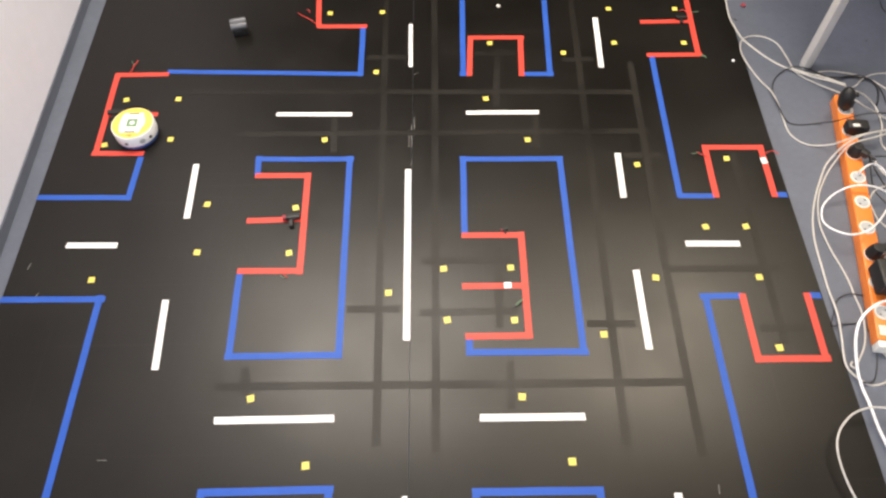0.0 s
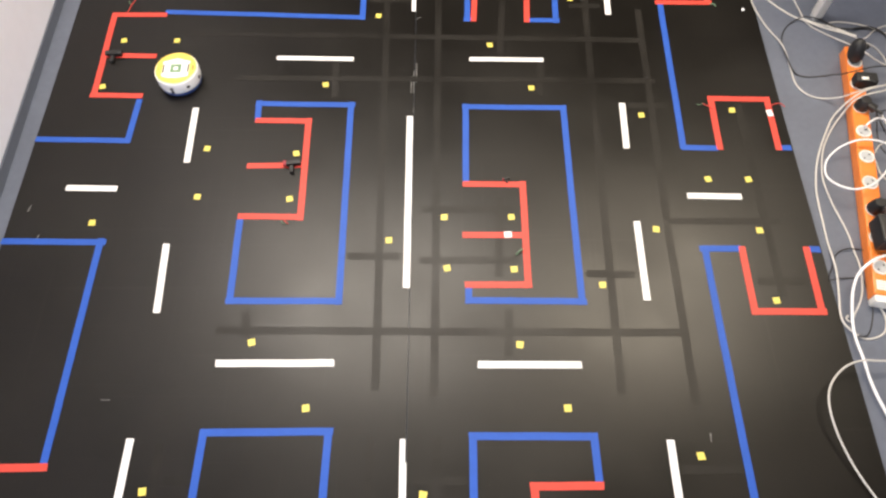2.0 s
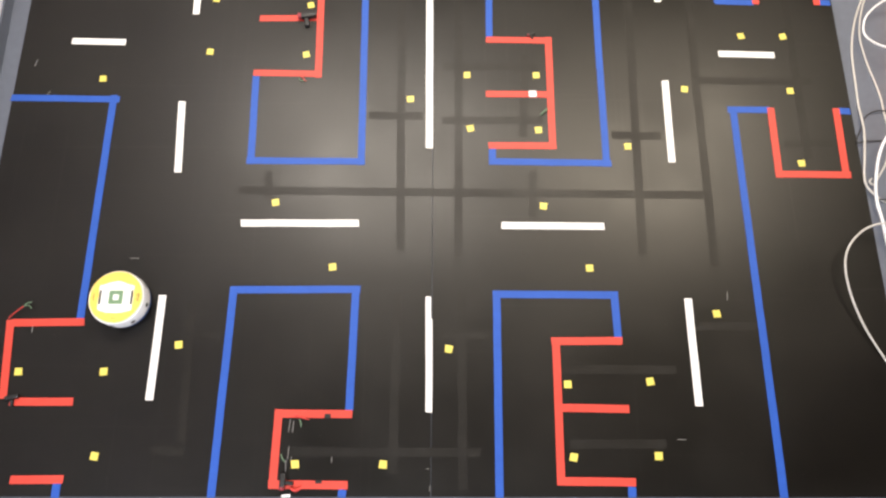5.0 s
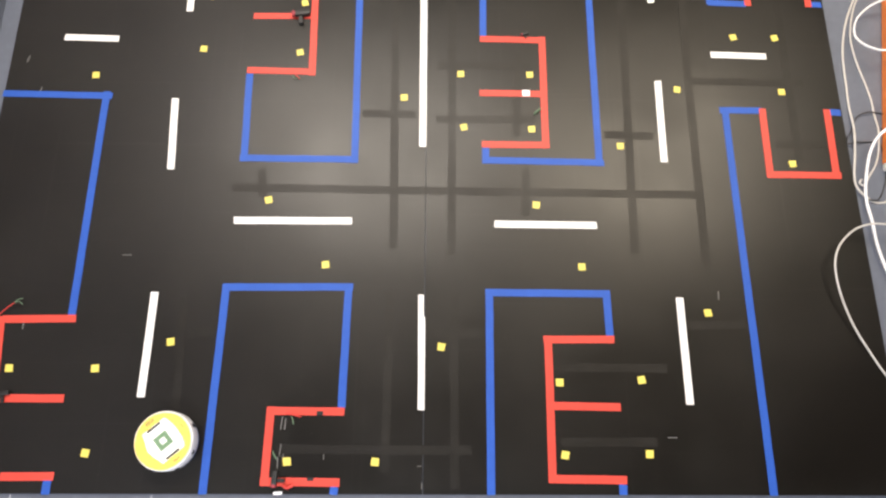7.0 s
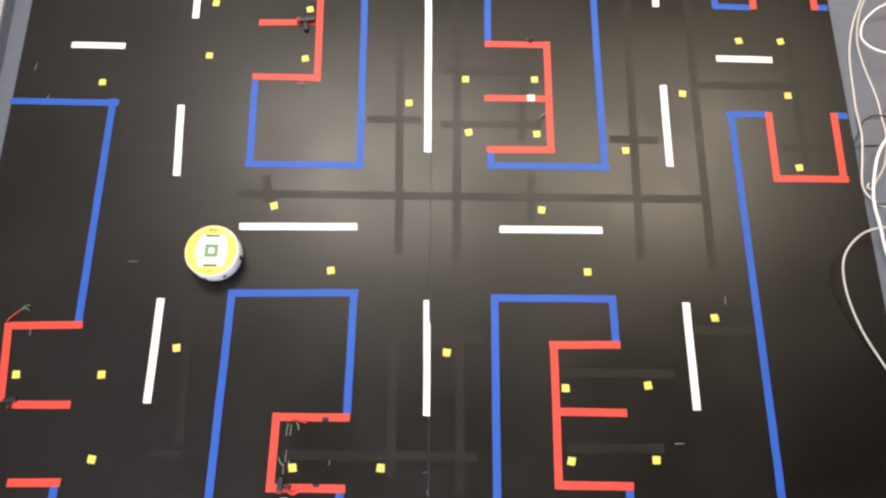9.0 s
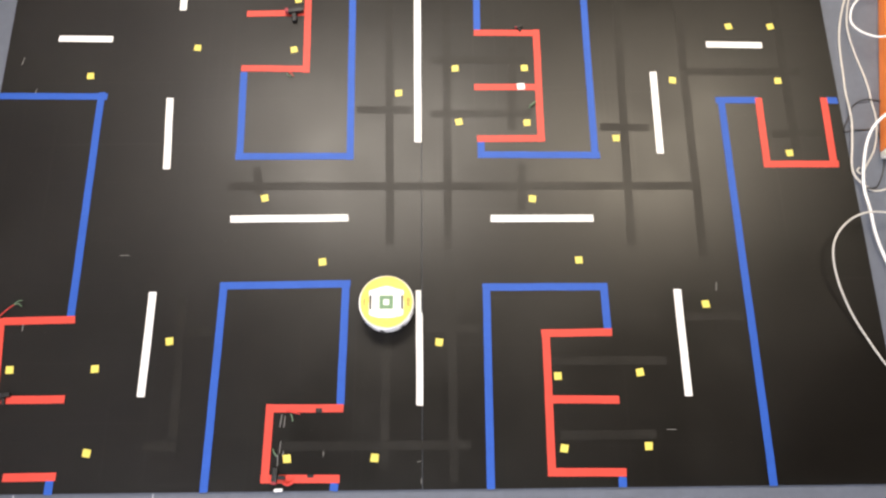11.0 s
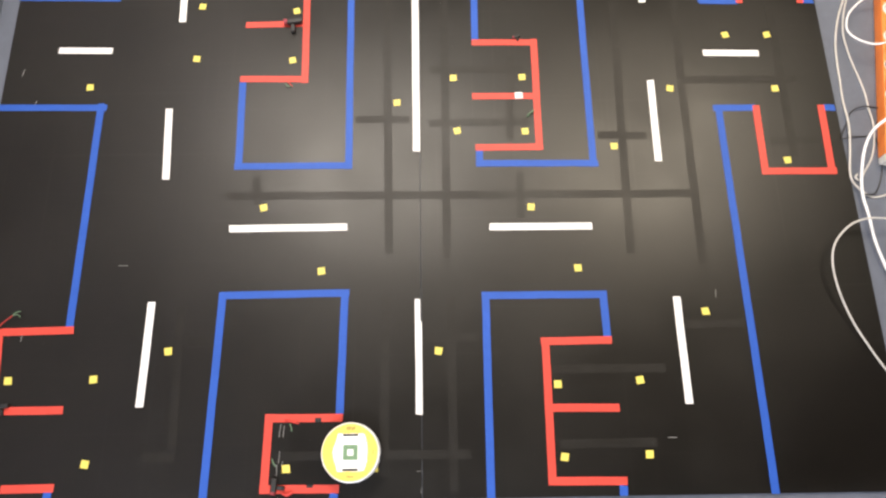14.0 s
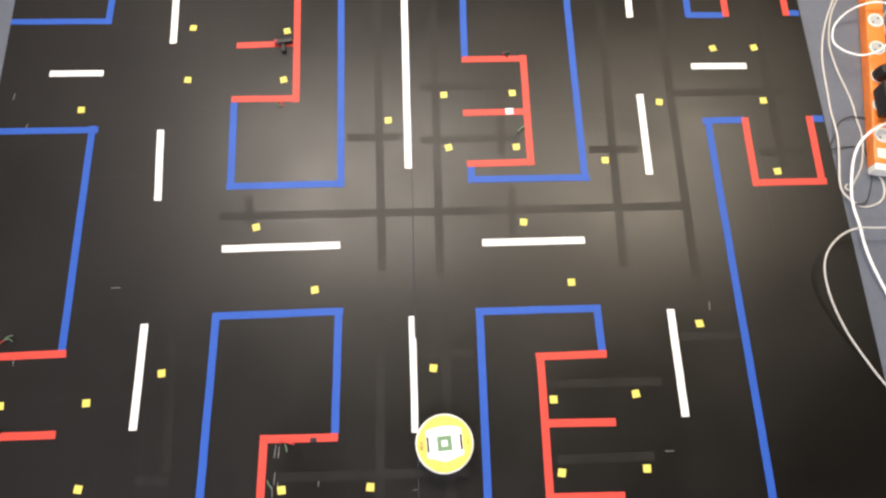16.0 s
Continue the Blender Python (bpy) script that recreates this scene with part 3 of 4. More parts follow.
def power_strip():
    root = new("power_strip")
    root.matrix_world = STRIP @ Matrix.Diagonal((1, 1, FLAT, 1))
    tagged(root, "long orange power strip with round white sockets, lying on the floor", "power strip")
    bm = bmesh.new()
    box(bm, -0.0228, -0.403, 0.0, 0.0222, 0.410, 0.050, 0.004, 3)
    part("body", bm, ORANGE, root, "orange plastic housing", smooth=True)
    bm = bmesh.new()
    box(bm, -0.0220, -0.422, 0.001, 0.0215, -0.4035, 0.049, 0.004, 3)
    cap = part("end_cap", bm, SOCKET, root, "white plastic end cap", smooth=True)
    bm = bmesh.new()
    lathe(bm, [(0, 0.008), (0.003, 0.008), (0.004, 0.005), (0.004, 0), (0, 0)], 14, Matrix.Translation((0.008, -0.413, 0.049)))
    part("screw", bm, STEEL, cap, "steel screw", smooth=True)
    bm = bmesh.new()
    box(bm, -0.016, -0.390, 0.0502, 0.018, -0.364, 0.0507)
    plate = part("label_plate", bm, SOCKET, root, "pale printed label")
    for k in range(3):
        bm = bmesh.new()
        box(bm, -0.012, -0.386 + 0.008 * k, 0.0508, 0.014, -0.3835 + 0.008 * k, 0.0511)
        part("print", bm, HOLE, plate)
    for k in range(9):
        y = socket_at(k)
        bm = bmesh.new()
        lathe(bm, [(0.0164, 0.044), (0.0164, 0.0515), (0.0177, 0.0530), (0.0193, 0.0530), (0.0205, 0.0515), (0.0205, 0.049)], 32, Matrix.Translation((0, y, 0)))
        ring = part("socket", bm, SOCKET, root, "round white socket", smooth=True)
        bm = bmesh.new()
        lathe(bm, [(0.0163, 0.0515), (0.0162, 0.0506), (0, 0.0506)], 28, Matrix.Translation((0, y, 0)))
        part("well", bm, HOLE, ring, "grey socket well", smooth=True)
        for s in (-1, 1):
            bm = bmesh.new()
            d = Matrix.Translation((s * 0.0068, y + s * 0.0068, 0.0507))
            lathe(bm, [(0.0026, 0.0), (0.0026, 0.0004), (0, 0.0004)], 10, d)
            part("pin_hole", bm, BLACK, ring)


power_strip()


def on_strip(x, y, z, turn=0):
    return STRIP @ pose(x, y, z * FLAT, 0, 0, turn)


def plug(k, turn, lean=20, size=1.0):
    """A moulded plug with its strain relief."""
    root = new("plug")
    root.matrix_world = on_strip(0, socket_at(k), 0.0512, turn)
    tagged(root, "black moulded mains plug pushed into the orange power strip", "plug", "black plugs")
    bm = bmesh.new()
    lathe(bm, [(0, 0), (0.0195, 0), (0.0195, 0.012), (0.017, 0.024 * size), (0.013, 0.034 * size), (0, 0.035 * size)], 24)
    part("head", bm, BLACK, root, smooth=True)
    bm = bmesh.new()
    box(bm, 0.002, -0.010, 0.012, 0.036, 0.010, 0.030, 0.005, 2)
    part("grip", bm, BLACK, root, smooth=True)
    bm = bmesh.new()
    tube(bm, [(0.034, 0, 0.021), (0.046, 0, 0.022), (0.056, 0, 0.020)], 0.0045)
    part("strain_relief", bm, BLACK, root, smooth=True)


def charger(k, turn, sx, sy, h, x=0.0, label=True):
    """A power adapter sitting in a socket."""
    root = new("power_adapter")
    root.matrix_world = on_strip(x, socket_at(k), 0.0512, turn)
    tagged(root, "black plug-in power adapter sitting in the orange power strip", "power adapter", "power adapters")
    bm = bmesh.new()
    box(bm, -sx / 2, -sy / 2, 0.0045, sx / 2, sy / 2, h, 0.006, 3)
    part("body", bm, BLACK, root, smooth=True)
    bm = bmesh.new()
    lathe(bm, [(0, 0), (0.019, 0), (0.019, 0.006), (0, 0.006)], 24)
    part("plug_face", bm, BLACK, root, smooth=True)
    if label:
        bm = bmesh.new()
        box(bm, -sx * 0.30, -sy * 0.42, h + 0.0002, sx * 0.02, -sy * 0.12, h + 0.0007)
        part("sticker", bm, SOCKET, root, "pale sticker")




def tall_plug(k, x):
    """A tall egg-shaped adapter standing in a socket."""
    root = new("power_adapter")
    root.matrix_world = on_strip(x, socket_at(k) + 0.012, 0.0512, 8) @ pose(0, 0, 0, 0, -14, 0)
    tagged(root, "tall rounded black adapter standing in the orange power strip", "power adapter", "power adapters")
    bm = bmesh.new()
    lathe(bm, [(0, 0.001), (0.0172, 0.001), (0.0172, 0.009), (0, 0.009)], 28)
    part("plug_face", bm, BLACK, root, smooth=True)
    bm = bmesh.new()
    lathe(bm, [(0, 0.0095), (0.019, 0.0095), (0.0225, 0.016), (0.0230, 0.036), (0.0205, 0.053), (0.0145, 0.068), (0.0070, 0.0755), (0, 0.077)], 32)
    for v in bm.verts:
        v.co.y *= 1.12
    part("body", bm, BLACK, root, smooth=True)
    bm = bmesh.new()
    box(bm, 0.012, -0.006, 0.040, 0.029, 0.006, 0.052, 0.003, 2)
    part("strain_relief", bm, BLACK, root, smooth=True)


tall_plug(8, -0.001)
charger(7, 4, 0.060, 0.034, 0.036, x=0.010)
plug(6, -38)
charger(1, 6, 0.062, 0.080, 0.055, x=0.012, label=False)
plug(2, 25, size=1.05)


def white_plug():
    root = new("plug")
    root.matrix_world = on_strip(0.048, socket_at(2) - 0.004, 0.0, 30)
    tagged(root, "white moulded plug lying beside the orange power strip", "plug")
    bm = bmesh.new()
    lathe(bm, [(0, 0), (0.021, 0), (0.023, 0.006), (0.023, 0.030), (0.017, 0.045), (0, 0.047)], 24)
    part("head", bm, CABLE_B, root, smooth=True)
    bm = bmesh.new()
    tube(bm, [(0.018, 0, 0.025), (0.034, 0.003, 0.022), (0.044, 0.006, 0.012)], 0.005)
    part("strain_relief", bm, CABLE_B, root, smooth=True)


white_plug()


def cable(mat, radius, points, label):
    """A loose cable along points on the floor; a point may carry its own height."""
    radius *= 0.78
    run = []
    for p in points:
        rest = -FLOOR_Z + 0.0005 if p[0] < 1.232 else 0.0
        run.append((p[0], p[1], max(p[2] if len(p) > 2 else 0.0, rest) + FLOOR_Z + radius))
    bm = bmesh.new()
    tube(bm, run, radius, 8, 8)
    return tagged(part("cable", bm, mat, smooth=True), label, "cable", "loose cables")


POWER_W = "off-white power cable lying loose on the floor"
POWER_K = "thin black cable lying loose beside the power strip"
cable(CABLE, 0.0034, [(1.261, 1.772), (1.234, 1.665), (1.219, 1.592), (1.211, 1.499), (1.217, 1.449), (1.232, 1.403), (1.261, 1.352),
                     (1.293, 1.308), (1.329, 1.272), (1.356, 1.248, 0.006), (1.399, 1.203, 0.02), (1.431, 1.165, 0.04), (1.455, 1.138, 0.05)], POWER_W)
cable(CABLE, 0.0027, [(1.353, 1.246, 0.008), (1.349, 1.279, 0.01), (1.351, 1.322), (1.342, 1.369), (1.32, 1.398), (1.293, 1.412), (1.262, 1.413),
                     (1.231, 1.392, 0.008), (1.216, 1.367), (1.211, 1.333), (1.215, 1.295), (1.233, 1.244), (1.249, 1.202), (1.263, 1.158, 0.006),
                     (1.269, 1.116, 0.006), (1.272, 1.066), (1.274, 1.005), (1.29, 0.972), (1.317, 0.952), (1.346, 0.943, 0.006), (1.372, 0.928, 0.03),
                     (1.396, 0.92, 0.06), (1.449, 0.938, 0.06), (1.537, 0.973, 0.03), (1.632, 1.006)], POWER_W)
cable(CABLE, 0.0029, [(1.345, 1.264, 0.005), (1.378, 1.226), (1.42, 1.191), (1.442, 1.132, 0.03), (1.431, 1.063, 0.08), (1.45, 1.045, 0.08), (1.483, 1.041, 0.06),
                     (1.529, 1.046, 0.03), (1.585, 1.038), (1.626, 0.988)], POWER_W)
cable(CABLE, 0.0029, [(1.345, 1.256, 0.008), (1.386, 1.233, 0.01), (1.425, 1.217, 0.01), (1.448, 1.177, 0.03), (1.462, 1.142, 0.05)], POWER_W)
cable(CABLE, 0.0026, [(1.462, 1.133, 0.05), (1.448, 1.179, 0.03), (1.441, 1.227), (1.427, 1.239), (1.437, 1.246), (1.472, 1.248), (1.514, 1.24),
                     (1.554, 1.226), (1.59, 1.203), (1.618, 1.169), (1.654, 1.114)], POWER_W)
cable(CABLE, 0.0026, [(1.479, 1.128, 0.05), (1.502, 1.147, 0.04), (1.544, 1.195, 0.01), (1.568, 1.216), (1.589, 1.228), (1.618, 1.234), (1.648, 1.234),
                     (1.693, 1.223)], POWER_W)
cable(CABLE, 0.0029, [(1.47, 1.104, 0.06), (1.493, 1.107, 0.05), (1.523, 1.11, 0.03), (1.56, 1.102), (1.561, 1.061), (1.55, 1.012, 0.006), (1.535, 0.979, 0.006),
                     (1.531, 0.943), (1.548, 0.907)], POWER_W)
cable(CABLE, 0.0034, [(1.637, 1.019), (1.542, 0.977, 0.03), (1.466, 0.94, 0.06), (1.425, 0.923, 0.066), (1.391, 0.906, 0.06), (1.37, 0.897, 0.03), (1.347, 0.876),
                     (1.313, 0.82), (1.292, 0.781), (1.27, 0.733), (1.254, 0.686), (1.242, 0.632), (1.237, 0.579), (1.235, 0.535),
                     (1.232, 0.477), (1.23, 0.428), (1.229, 0.390), (1.218, 0.327, 0.008), (1.209, 0.282, 0.008), (1.21, 0.252, 0.008), (1.228, 0.228),
                     (1.253, 0.214), (1.281, 0.216), (1.305, 0.229), (1.317, 0.251), (1.319, 0.278), (1.313, 0.296)], POWER_W)
cable(CABLE, 0.003, [(1.641, 1.006), (1.534, 0.962, 0.03), (1.472, 0.927, 0.055), (1.425, 0.911, 0.06), (1.384, 0.892, 0.055), (1.37, 0.88, 0.02), (1.343, 0.848),
                     (1.31, 0.798), (1.292, 0.762), (1.277, 0.714), (1.269, 0.668), (1.271, 0.622), (1.277, 0.578), (1.286, 0.534),
                     (1.292, 0.492), (1.293, 0.451), (1.296, 0.408), (1.288, 0.358), (1.273, 0.316), (1.249, 0.28), (1.23, 0.256),
                     (1.22, 0.263), (1.227, 0.272)], POWER_W)
cable(CABLE, 0.0026, [(1.489, 0.902), (1.492, 0.877), (1.495, 0.856), (1.504, 0.836), (1.528, 0.805)], POWER_W)
cable(CABLE, 0.0026, [(1.433, 0.756), (1.446, 0.774), (1.461, 0.787), (1.48, 0.795), (1.518, 0.806)], POWER_W)
cable(CABLE, 0.0026, [(1.427, 0.745), (1.428, 0.721), (1.429, 0.693), (1.436, 0.675), (1.449, 0.653)], POWER_W)
cable(CABLE_B, 0.0032, [(1.549, 0.733), (1.491, 0.747, 0.02), (1.455, 0.748, 0.04), (1.421, 0.753, 0.055), (1.382, 0.757, 0.06), (1.349, 0.758, 0.05), (1.318, 0.751, 0.03),
                     (1.282, 0.719, 0.03), (1.266, 0.69, 0.03), (1.263, 0.659, 0.03), (1.276, 0.628, 0.04), (1.302, 0.607, 0.05), (1.326, 0.603, 0.058), (1.358, 0.615, 0.06),
                     (1.396, 0.647, 0.05), (1.441, 0.693, 0.03), (1.515, 0.766)], "bright white cable looping over the orange power strip")
cable(CABLE_B, 0.0036, [(1.4, 0.811, 0.04), (1.399, 0.811, 0.055), (1.415, 0.823, 0.055), (1.445, 0.844, 0.04), (1.47, 0.847, 0.03), (1.488, 0.837, 0.02), (1.499, 0.822, 0.01),
                     (1.518, 0.776)], "bright white cable arching out of a socket")
cable(CABLE_B, 0.0045, [(1.437, 0.457), (1.33, 0.41, 0.05), (1.298, 0.396, 0.056), (1.27, 0.377, 0.05), (1.253, 0.356, 0.04), (1.24, 0.324, 0.03), (1.232, 0.283, 0.02),
                     (1.226, 0.241, 0.014), (1.226, 0.206, 0.01), (1.229, 0.160, 0.012), (1.232, 0.105, 0.01), (1.244, 0.046, 0.008), (1.273, -0.040, 0.004), (1.331, -0.159),
                     (1.395, -0.280)], "thick bright white cable trailing past the end of the power strip")
cable(CABLE_K, 0.0024, [(1.428, 1.236, 0.004), (1.39, 1.251, 0.012), (1.362, 1.259, 0.012), (1.339, 1.254, 0.01), (1.312, 1.242), (1.287, 1.213), (1.27, 1.17, 0.003),
                     (1.267, 1.13, 0.006), (1.269, 1.093, 0.006), (1.272, 1.054, 0.008), (1.286, 1.038), (1.314, 1.029), (1.357, 1.032), (1.381, 1.028, 0.01),
                     (1.39, 1.004, 0.04), (1.413, 0.99, 0.07), (1.474, 1.013, 0.06), (1.561, 1.041, 0.03), (1.648, 1.05)], POWER_K)
cable(CABLE_K, 0.0038, [(1.404, 1.259, 0.004), (1.421, 1.247), (1.429, 1.227, 0.008), (1.446, 1.214, 0.008), (1.476, 1.211, 0.008), (1.517, 1.22), (1.551, 1.217),
                     (1.579, 1.206), (1.591, 1.184), (1.59, 1.158), (1.579, 1.125), (1.562, 1.097, 0.006)], POWER_K)
cable(CABLE_K, 0.0026, [(1.471, 1.206, 0.01), (1.513, 1.217, 0.008), (1.551, 1.221, 0.006), (1.575, 1.203, 0.008), (1.597, 1.184), (1.602, 1.146), (1.6, 1.106),
                     (1.609, 1.035)], POWER_K)
cable(CABLE_K, 0.0024, [(1.427, 0.951, 0.075), (1.448, 0.95, 0.07), (1.464, 0.952, 0.06), (1.46, 0.947, 0.05), (1.444, 0.936, 0.05), (1.432, 0.918, 0.055)], POWER_K)
cable(CABLE_K, 0.0028, [(1.424, 0.909, 0.06), (1.436, 0.897, 0.05), (1.456, 0.891, 0.03), (1.479, 0.885), (1.481, 0.853), (1.485, 0.826), (1.489, 0.802),
                     (1.503, 0.757)], POWER_K)
cable(CABLE_K, 0.0022, [(1.473, 0.896, 0.01), (1.471, 0.867), (1.461, 0.827), (1.455, 0.793), (1.459, 0.768), (1.472, 0.742)], POWER_K)
cable(CABLE_K, 0.0022, [(1.497, 0.904), (1.515, 0.905), (1.538, 0.903), (1.575, 0.892)], POWER_K)
cable(CABLE_K, 0.0022, [(1.325, 0.463, 0.04), (1.324, 0.46, 0.03), (1.323, 0.45, 0.01), (1.318, 0.433), (1.298, 0.397), (1.293, 0.382), (1.296, 0.358),
                     (1.299, 0.327), (1.296, 0.294), (1.285, 0.259), (1.27, 0.23), (1.254, 0.218, 0.007), (1.235, 0.219, 0.007)], POWER_K)
cable(CABLE_K, 0.0021, [(1.337, 0.443, 0.004), (1.319, 0.447, 0.008), (1.307, 0.456), (1.276, 0.455, 0.007), (1.256, 0.45), (1.242, 0.436), (1.226, 0.408),
                     (1.209, 0.378, 0.007), (1.209, 0.366, 0.008), (1.229, 0.371, 0.007), (1.26, 0.375), (1.282, 0.377), (1.297, 0.388)], POWER_K)
cable(CABLE_K, 0.0022, [(1.748, 1.636), (1.738, 1.578), (1.734, 1.538), (1.741, 1.515), (1.771, 1.492)], POWER_K)
cable(CABLE, 0.0031, [(1.461, 0.120), (1.351, 0.138, 0.02), (1.289, 0.144, 0.036), (1.243, 0.144, 0.042), (1.203, 0.143, 0.046), (1.160, 0.127, 0.046), (1.122, 0.090, 0.044),
                      (1.108, 0.045, 0.038), (1.115, -0.019, 0.028), (1.140, -0.090, 0.016), (1.172, -0.153, 0.01), (1.200, -0.203, 0.008), (1.234, -0.247, 0.002),
                      (1.317, -0.341)], "off-white cable looping over the edge of the black board")


def table():
    """The table whose corner leg stands beside the power strip."""
    root = new("table")
    root.location = (1.397, 1.269, FLOOR_Z)
    root.rotation_euler = (0, 0, radians(8))
    tagged(root, "plain table on light grey square metal legs", "table")
    # Only the first leg is known; the others are added with the top.
    for x, y in ((0, 0), (1.30, 0), (0, 0.74), (1.30, 0.74)):
        bm = bmesh.new()
        box(bm, x - 0.0138, y - 0.0138, 0.012, x + 0.0138, y + 0.0138, 0.72, 0.003, 2)
        leg = part("leg", bm, LEG, root, "light grey metal leg", smooth=True)
        bm = bmesh.new()
        box(bm, x - 0.0132, y - 0.0132, 0.0, x + 0.0132, y + 0.0132, 0.0118, 0.002, 1)
        part("foot", bm, HOLE, leg, "grey plastic foot")
    # Unseen top, added above the known leg to shade floor and board.
    bm = bmesh.new()
    box(bm, -0.03, -0.03, 0.7205, 1.33, 0.77, 0.745, 0.003, 2)
    part("tabletop", bm, LEG, root, "unseen grey tabletop added to shade the floor", smooth=True)


table()


# ---- small things on the board ----
def dock_contact(x, y, turn, scale=1.0, red=True):
    """A clip-on contact: black barrel, red cap, bent tab."""
    root = new("contact_clip")
    root.matrix_world = pose(x, y, 0.001, 0, 0, turn)
    tagged(root, "small black contact clip with %s cap on the red tape" % ("red" if red else "black"), "contact clip", "contact clips")
    s = scale
    bm = bmesh.new()
    box(bm, -0.020 * s, -0.008 * s, 0.0, 0.020 * s, 0.008 * s, 0.015 * s, 0.003 * s, 2)
    part("barrel", bm, BLACK, root, smooth=True)
    bm = bmesh.new()
    lathe(bm, [(0, 0.006 * s), (0.006 * s, 0.006 * s), (0.008 * s, 0.003 * s), (0.008 * s, -0.003 * s), (0, -0.003 * s)], 18,
          Matrix.Translation((-0.024 * s, 0, 0.009 * s)) @ Matrix.Rotation(radians(90), 4, "Y"))
    part("cap", bm, SCRAP if red else BLACK, root, "dull red cap" if red else "", smooth=True)
    bm = bmesh.new()
    box(bm, -0.012 * s, -0.032 * s, 0.0, 0.000, -0.0082 * s, 0.011 * s, 0.002 * s, 1)
    part("tab", bm, BLACK, root, smooth=True)


dock_contact(-0.157, 0.720, 8)
dock_contact(-0.725, 1.116, 2, 1.0, False)
dock_contact(1.053, 1.495, 0, 0.8, False)
dock_contact(-0.148, -0.424, 86, 0.72)
dock_contact(-0.747, -0.251, 10, 0.6, False)
dock_contact(0.418, 0.670, 20, 0.42)


def wire_scrap(mat, points, radius=0.0012):
    bm = bmesh.new()
    tube(bm, [(x, y, z + radius + 0.001) for x, y, z in points], radius, 6, 5)
    text = {"red_wire": "thin red wire end sticking up from the tape", "green_wire": "short grey-green wire scrap on the board"}[mat.name]
    tagged(part("wire_scrap", bm, mat, smooth=True), text, "wire", "wire scraps")


wire_scrap(WIRE, [(-0.727, 1.290, 0), (-0.719, 1.303, 0.006), (-0.716, 1.315, 0.008), (-0.708, 1.329, 0.010), (-0.711, 1.338, 0.008)])
wire_scrap(WIRE_G, [(-0.716, 1.315, 0.008), (-0.724, 1.324, 0.008), (-0.727, 1.333, 0.007)])
wire_scrap(WIRE, [(-0.155, 1.502, 0), (-0.178, 1.521, 0.003), (-0.208, 1.541, 0.004), (-0.221, 1.556, 0.003)])
wire_scrap(WIRE, [(-0.193, 1.572, 0), (-0.185, 1.567, 0.003), (-0.182, 1.560, 0)])
wire_scrap(WIRE, [(1.016, 0.907, 0), (0.998, 0.914, 0.005), (0.984, 0.920, 0.008)])
wire_scrap(WIRE_G, [(0.984, 0.920, 0.008), (0.976, 0.915, 0.007), (0.969, 0.919, 0.006)])
wire_scrap(WIRE, [(1.167, 0.907, 0), (1.185, 0.917, 0.005), (1.205, 0.923, 0.004), (1.221, 0.917, -0.003)])
wire_scrap(WIRE, [(-0.168, 0.546, 0), (-0.160, 0.537, 0.003), (-0.154, 0.531, 0.002)])
wire_scrap(WIRE_G, [(-0.172, 0.541, 0), (-0.166, 0.531, 0.003), (-0.156, 0.534, 0.002)])
wire_scrap(WIRE_G, [(0.433, 0.439, 0), (0.439, 0.445, 0.004), (0.450, 0.454, 0.002)], 0.0024)
wire_scrap(WIRE, [(-0.790, -0.076, 0), (-0.774, -0.063, 0.006), (-0.755, -0.050, 0.01)])
wire_scrap(WIRE_G, [(-0.755, -0.050, 0.01), (-0.745, -0.048, 0.01), (-0.738, -0.054, 0.008)])
wire_scrap(WIRE_G, [(-0.755, -0.050, 0.01), (-0.749, -0.043, 0.01), (-0.739, -0.040, 0.008)])
wire_scrap(WIRE, [(-0.133, -0.289, 0), (-0.115, -0.294, 0.004), (-0.100, -0.298, 0.003)])
wire_scrap(WIRE_G, [(-0.121, -0.297, 0), (-0.117, -0.305, 0.003), (-0.116, -0.313, 0.001)], 0.0014)
wire_scrap(WIRE_G, [(-0.156, -0.370, 0), (-0.152, -0.378, 0.003), (-0.147, -0.386, 0.001)], 0.0014)
wire_scrap(WIRE, [(1.079, 1.520, 0), (1.063, 1.532, 0.006), (1.050, 1.528, 0.006)])
wire_scrap(WIRE_G, [(1.090, 1.527, 0), (1.105, 1.525, 0.003), (1.114, 1.527, 0.001)])
wire_scrap(WIRE_G, [(1.078, 1.320, 0), (1.088, 1.315, 0.004), (1.094, 1.308, 0.001)], 0.002)
wire_scrap(WIRE, [(-0.129, -0.440, 0.001), (-0.119, -0.444, 0.006), (-0.109, -0.439, 0.003)], 0.003)


def small_motor():
    root = new("small_motor")
    root.matrix_world = pose(-0.402, 1.470, 0.0, 0, 0, 14)
    tagged(root, "small dull metal motor block standing on the black board", "motor")
    for dy in (0.011, -0.011):
        bm = bmesh.new()
        lathe(bm, [(0, -0.026), (0.010, -0.026), (0.0115, -0.023), (0.0115, 0.023), (0.010, 0.026), (0, 0.026)], 22,
              Matrix.Translation((0, dy, 0.036)) @ Matrix.Rotation(radians(90), 4, "Y"))
        part("can", bm, STEEL, root, "dull grey metal can", smooth=True)
    bm = bmesh.new()
    box(bm, -0.023, -0.019, 0.0, 0.023, 0.019, 0.031, 0.003, 2)
    part("housing", bm, BLACK, root, "black plastic housing", smooth=True)


small_motor()


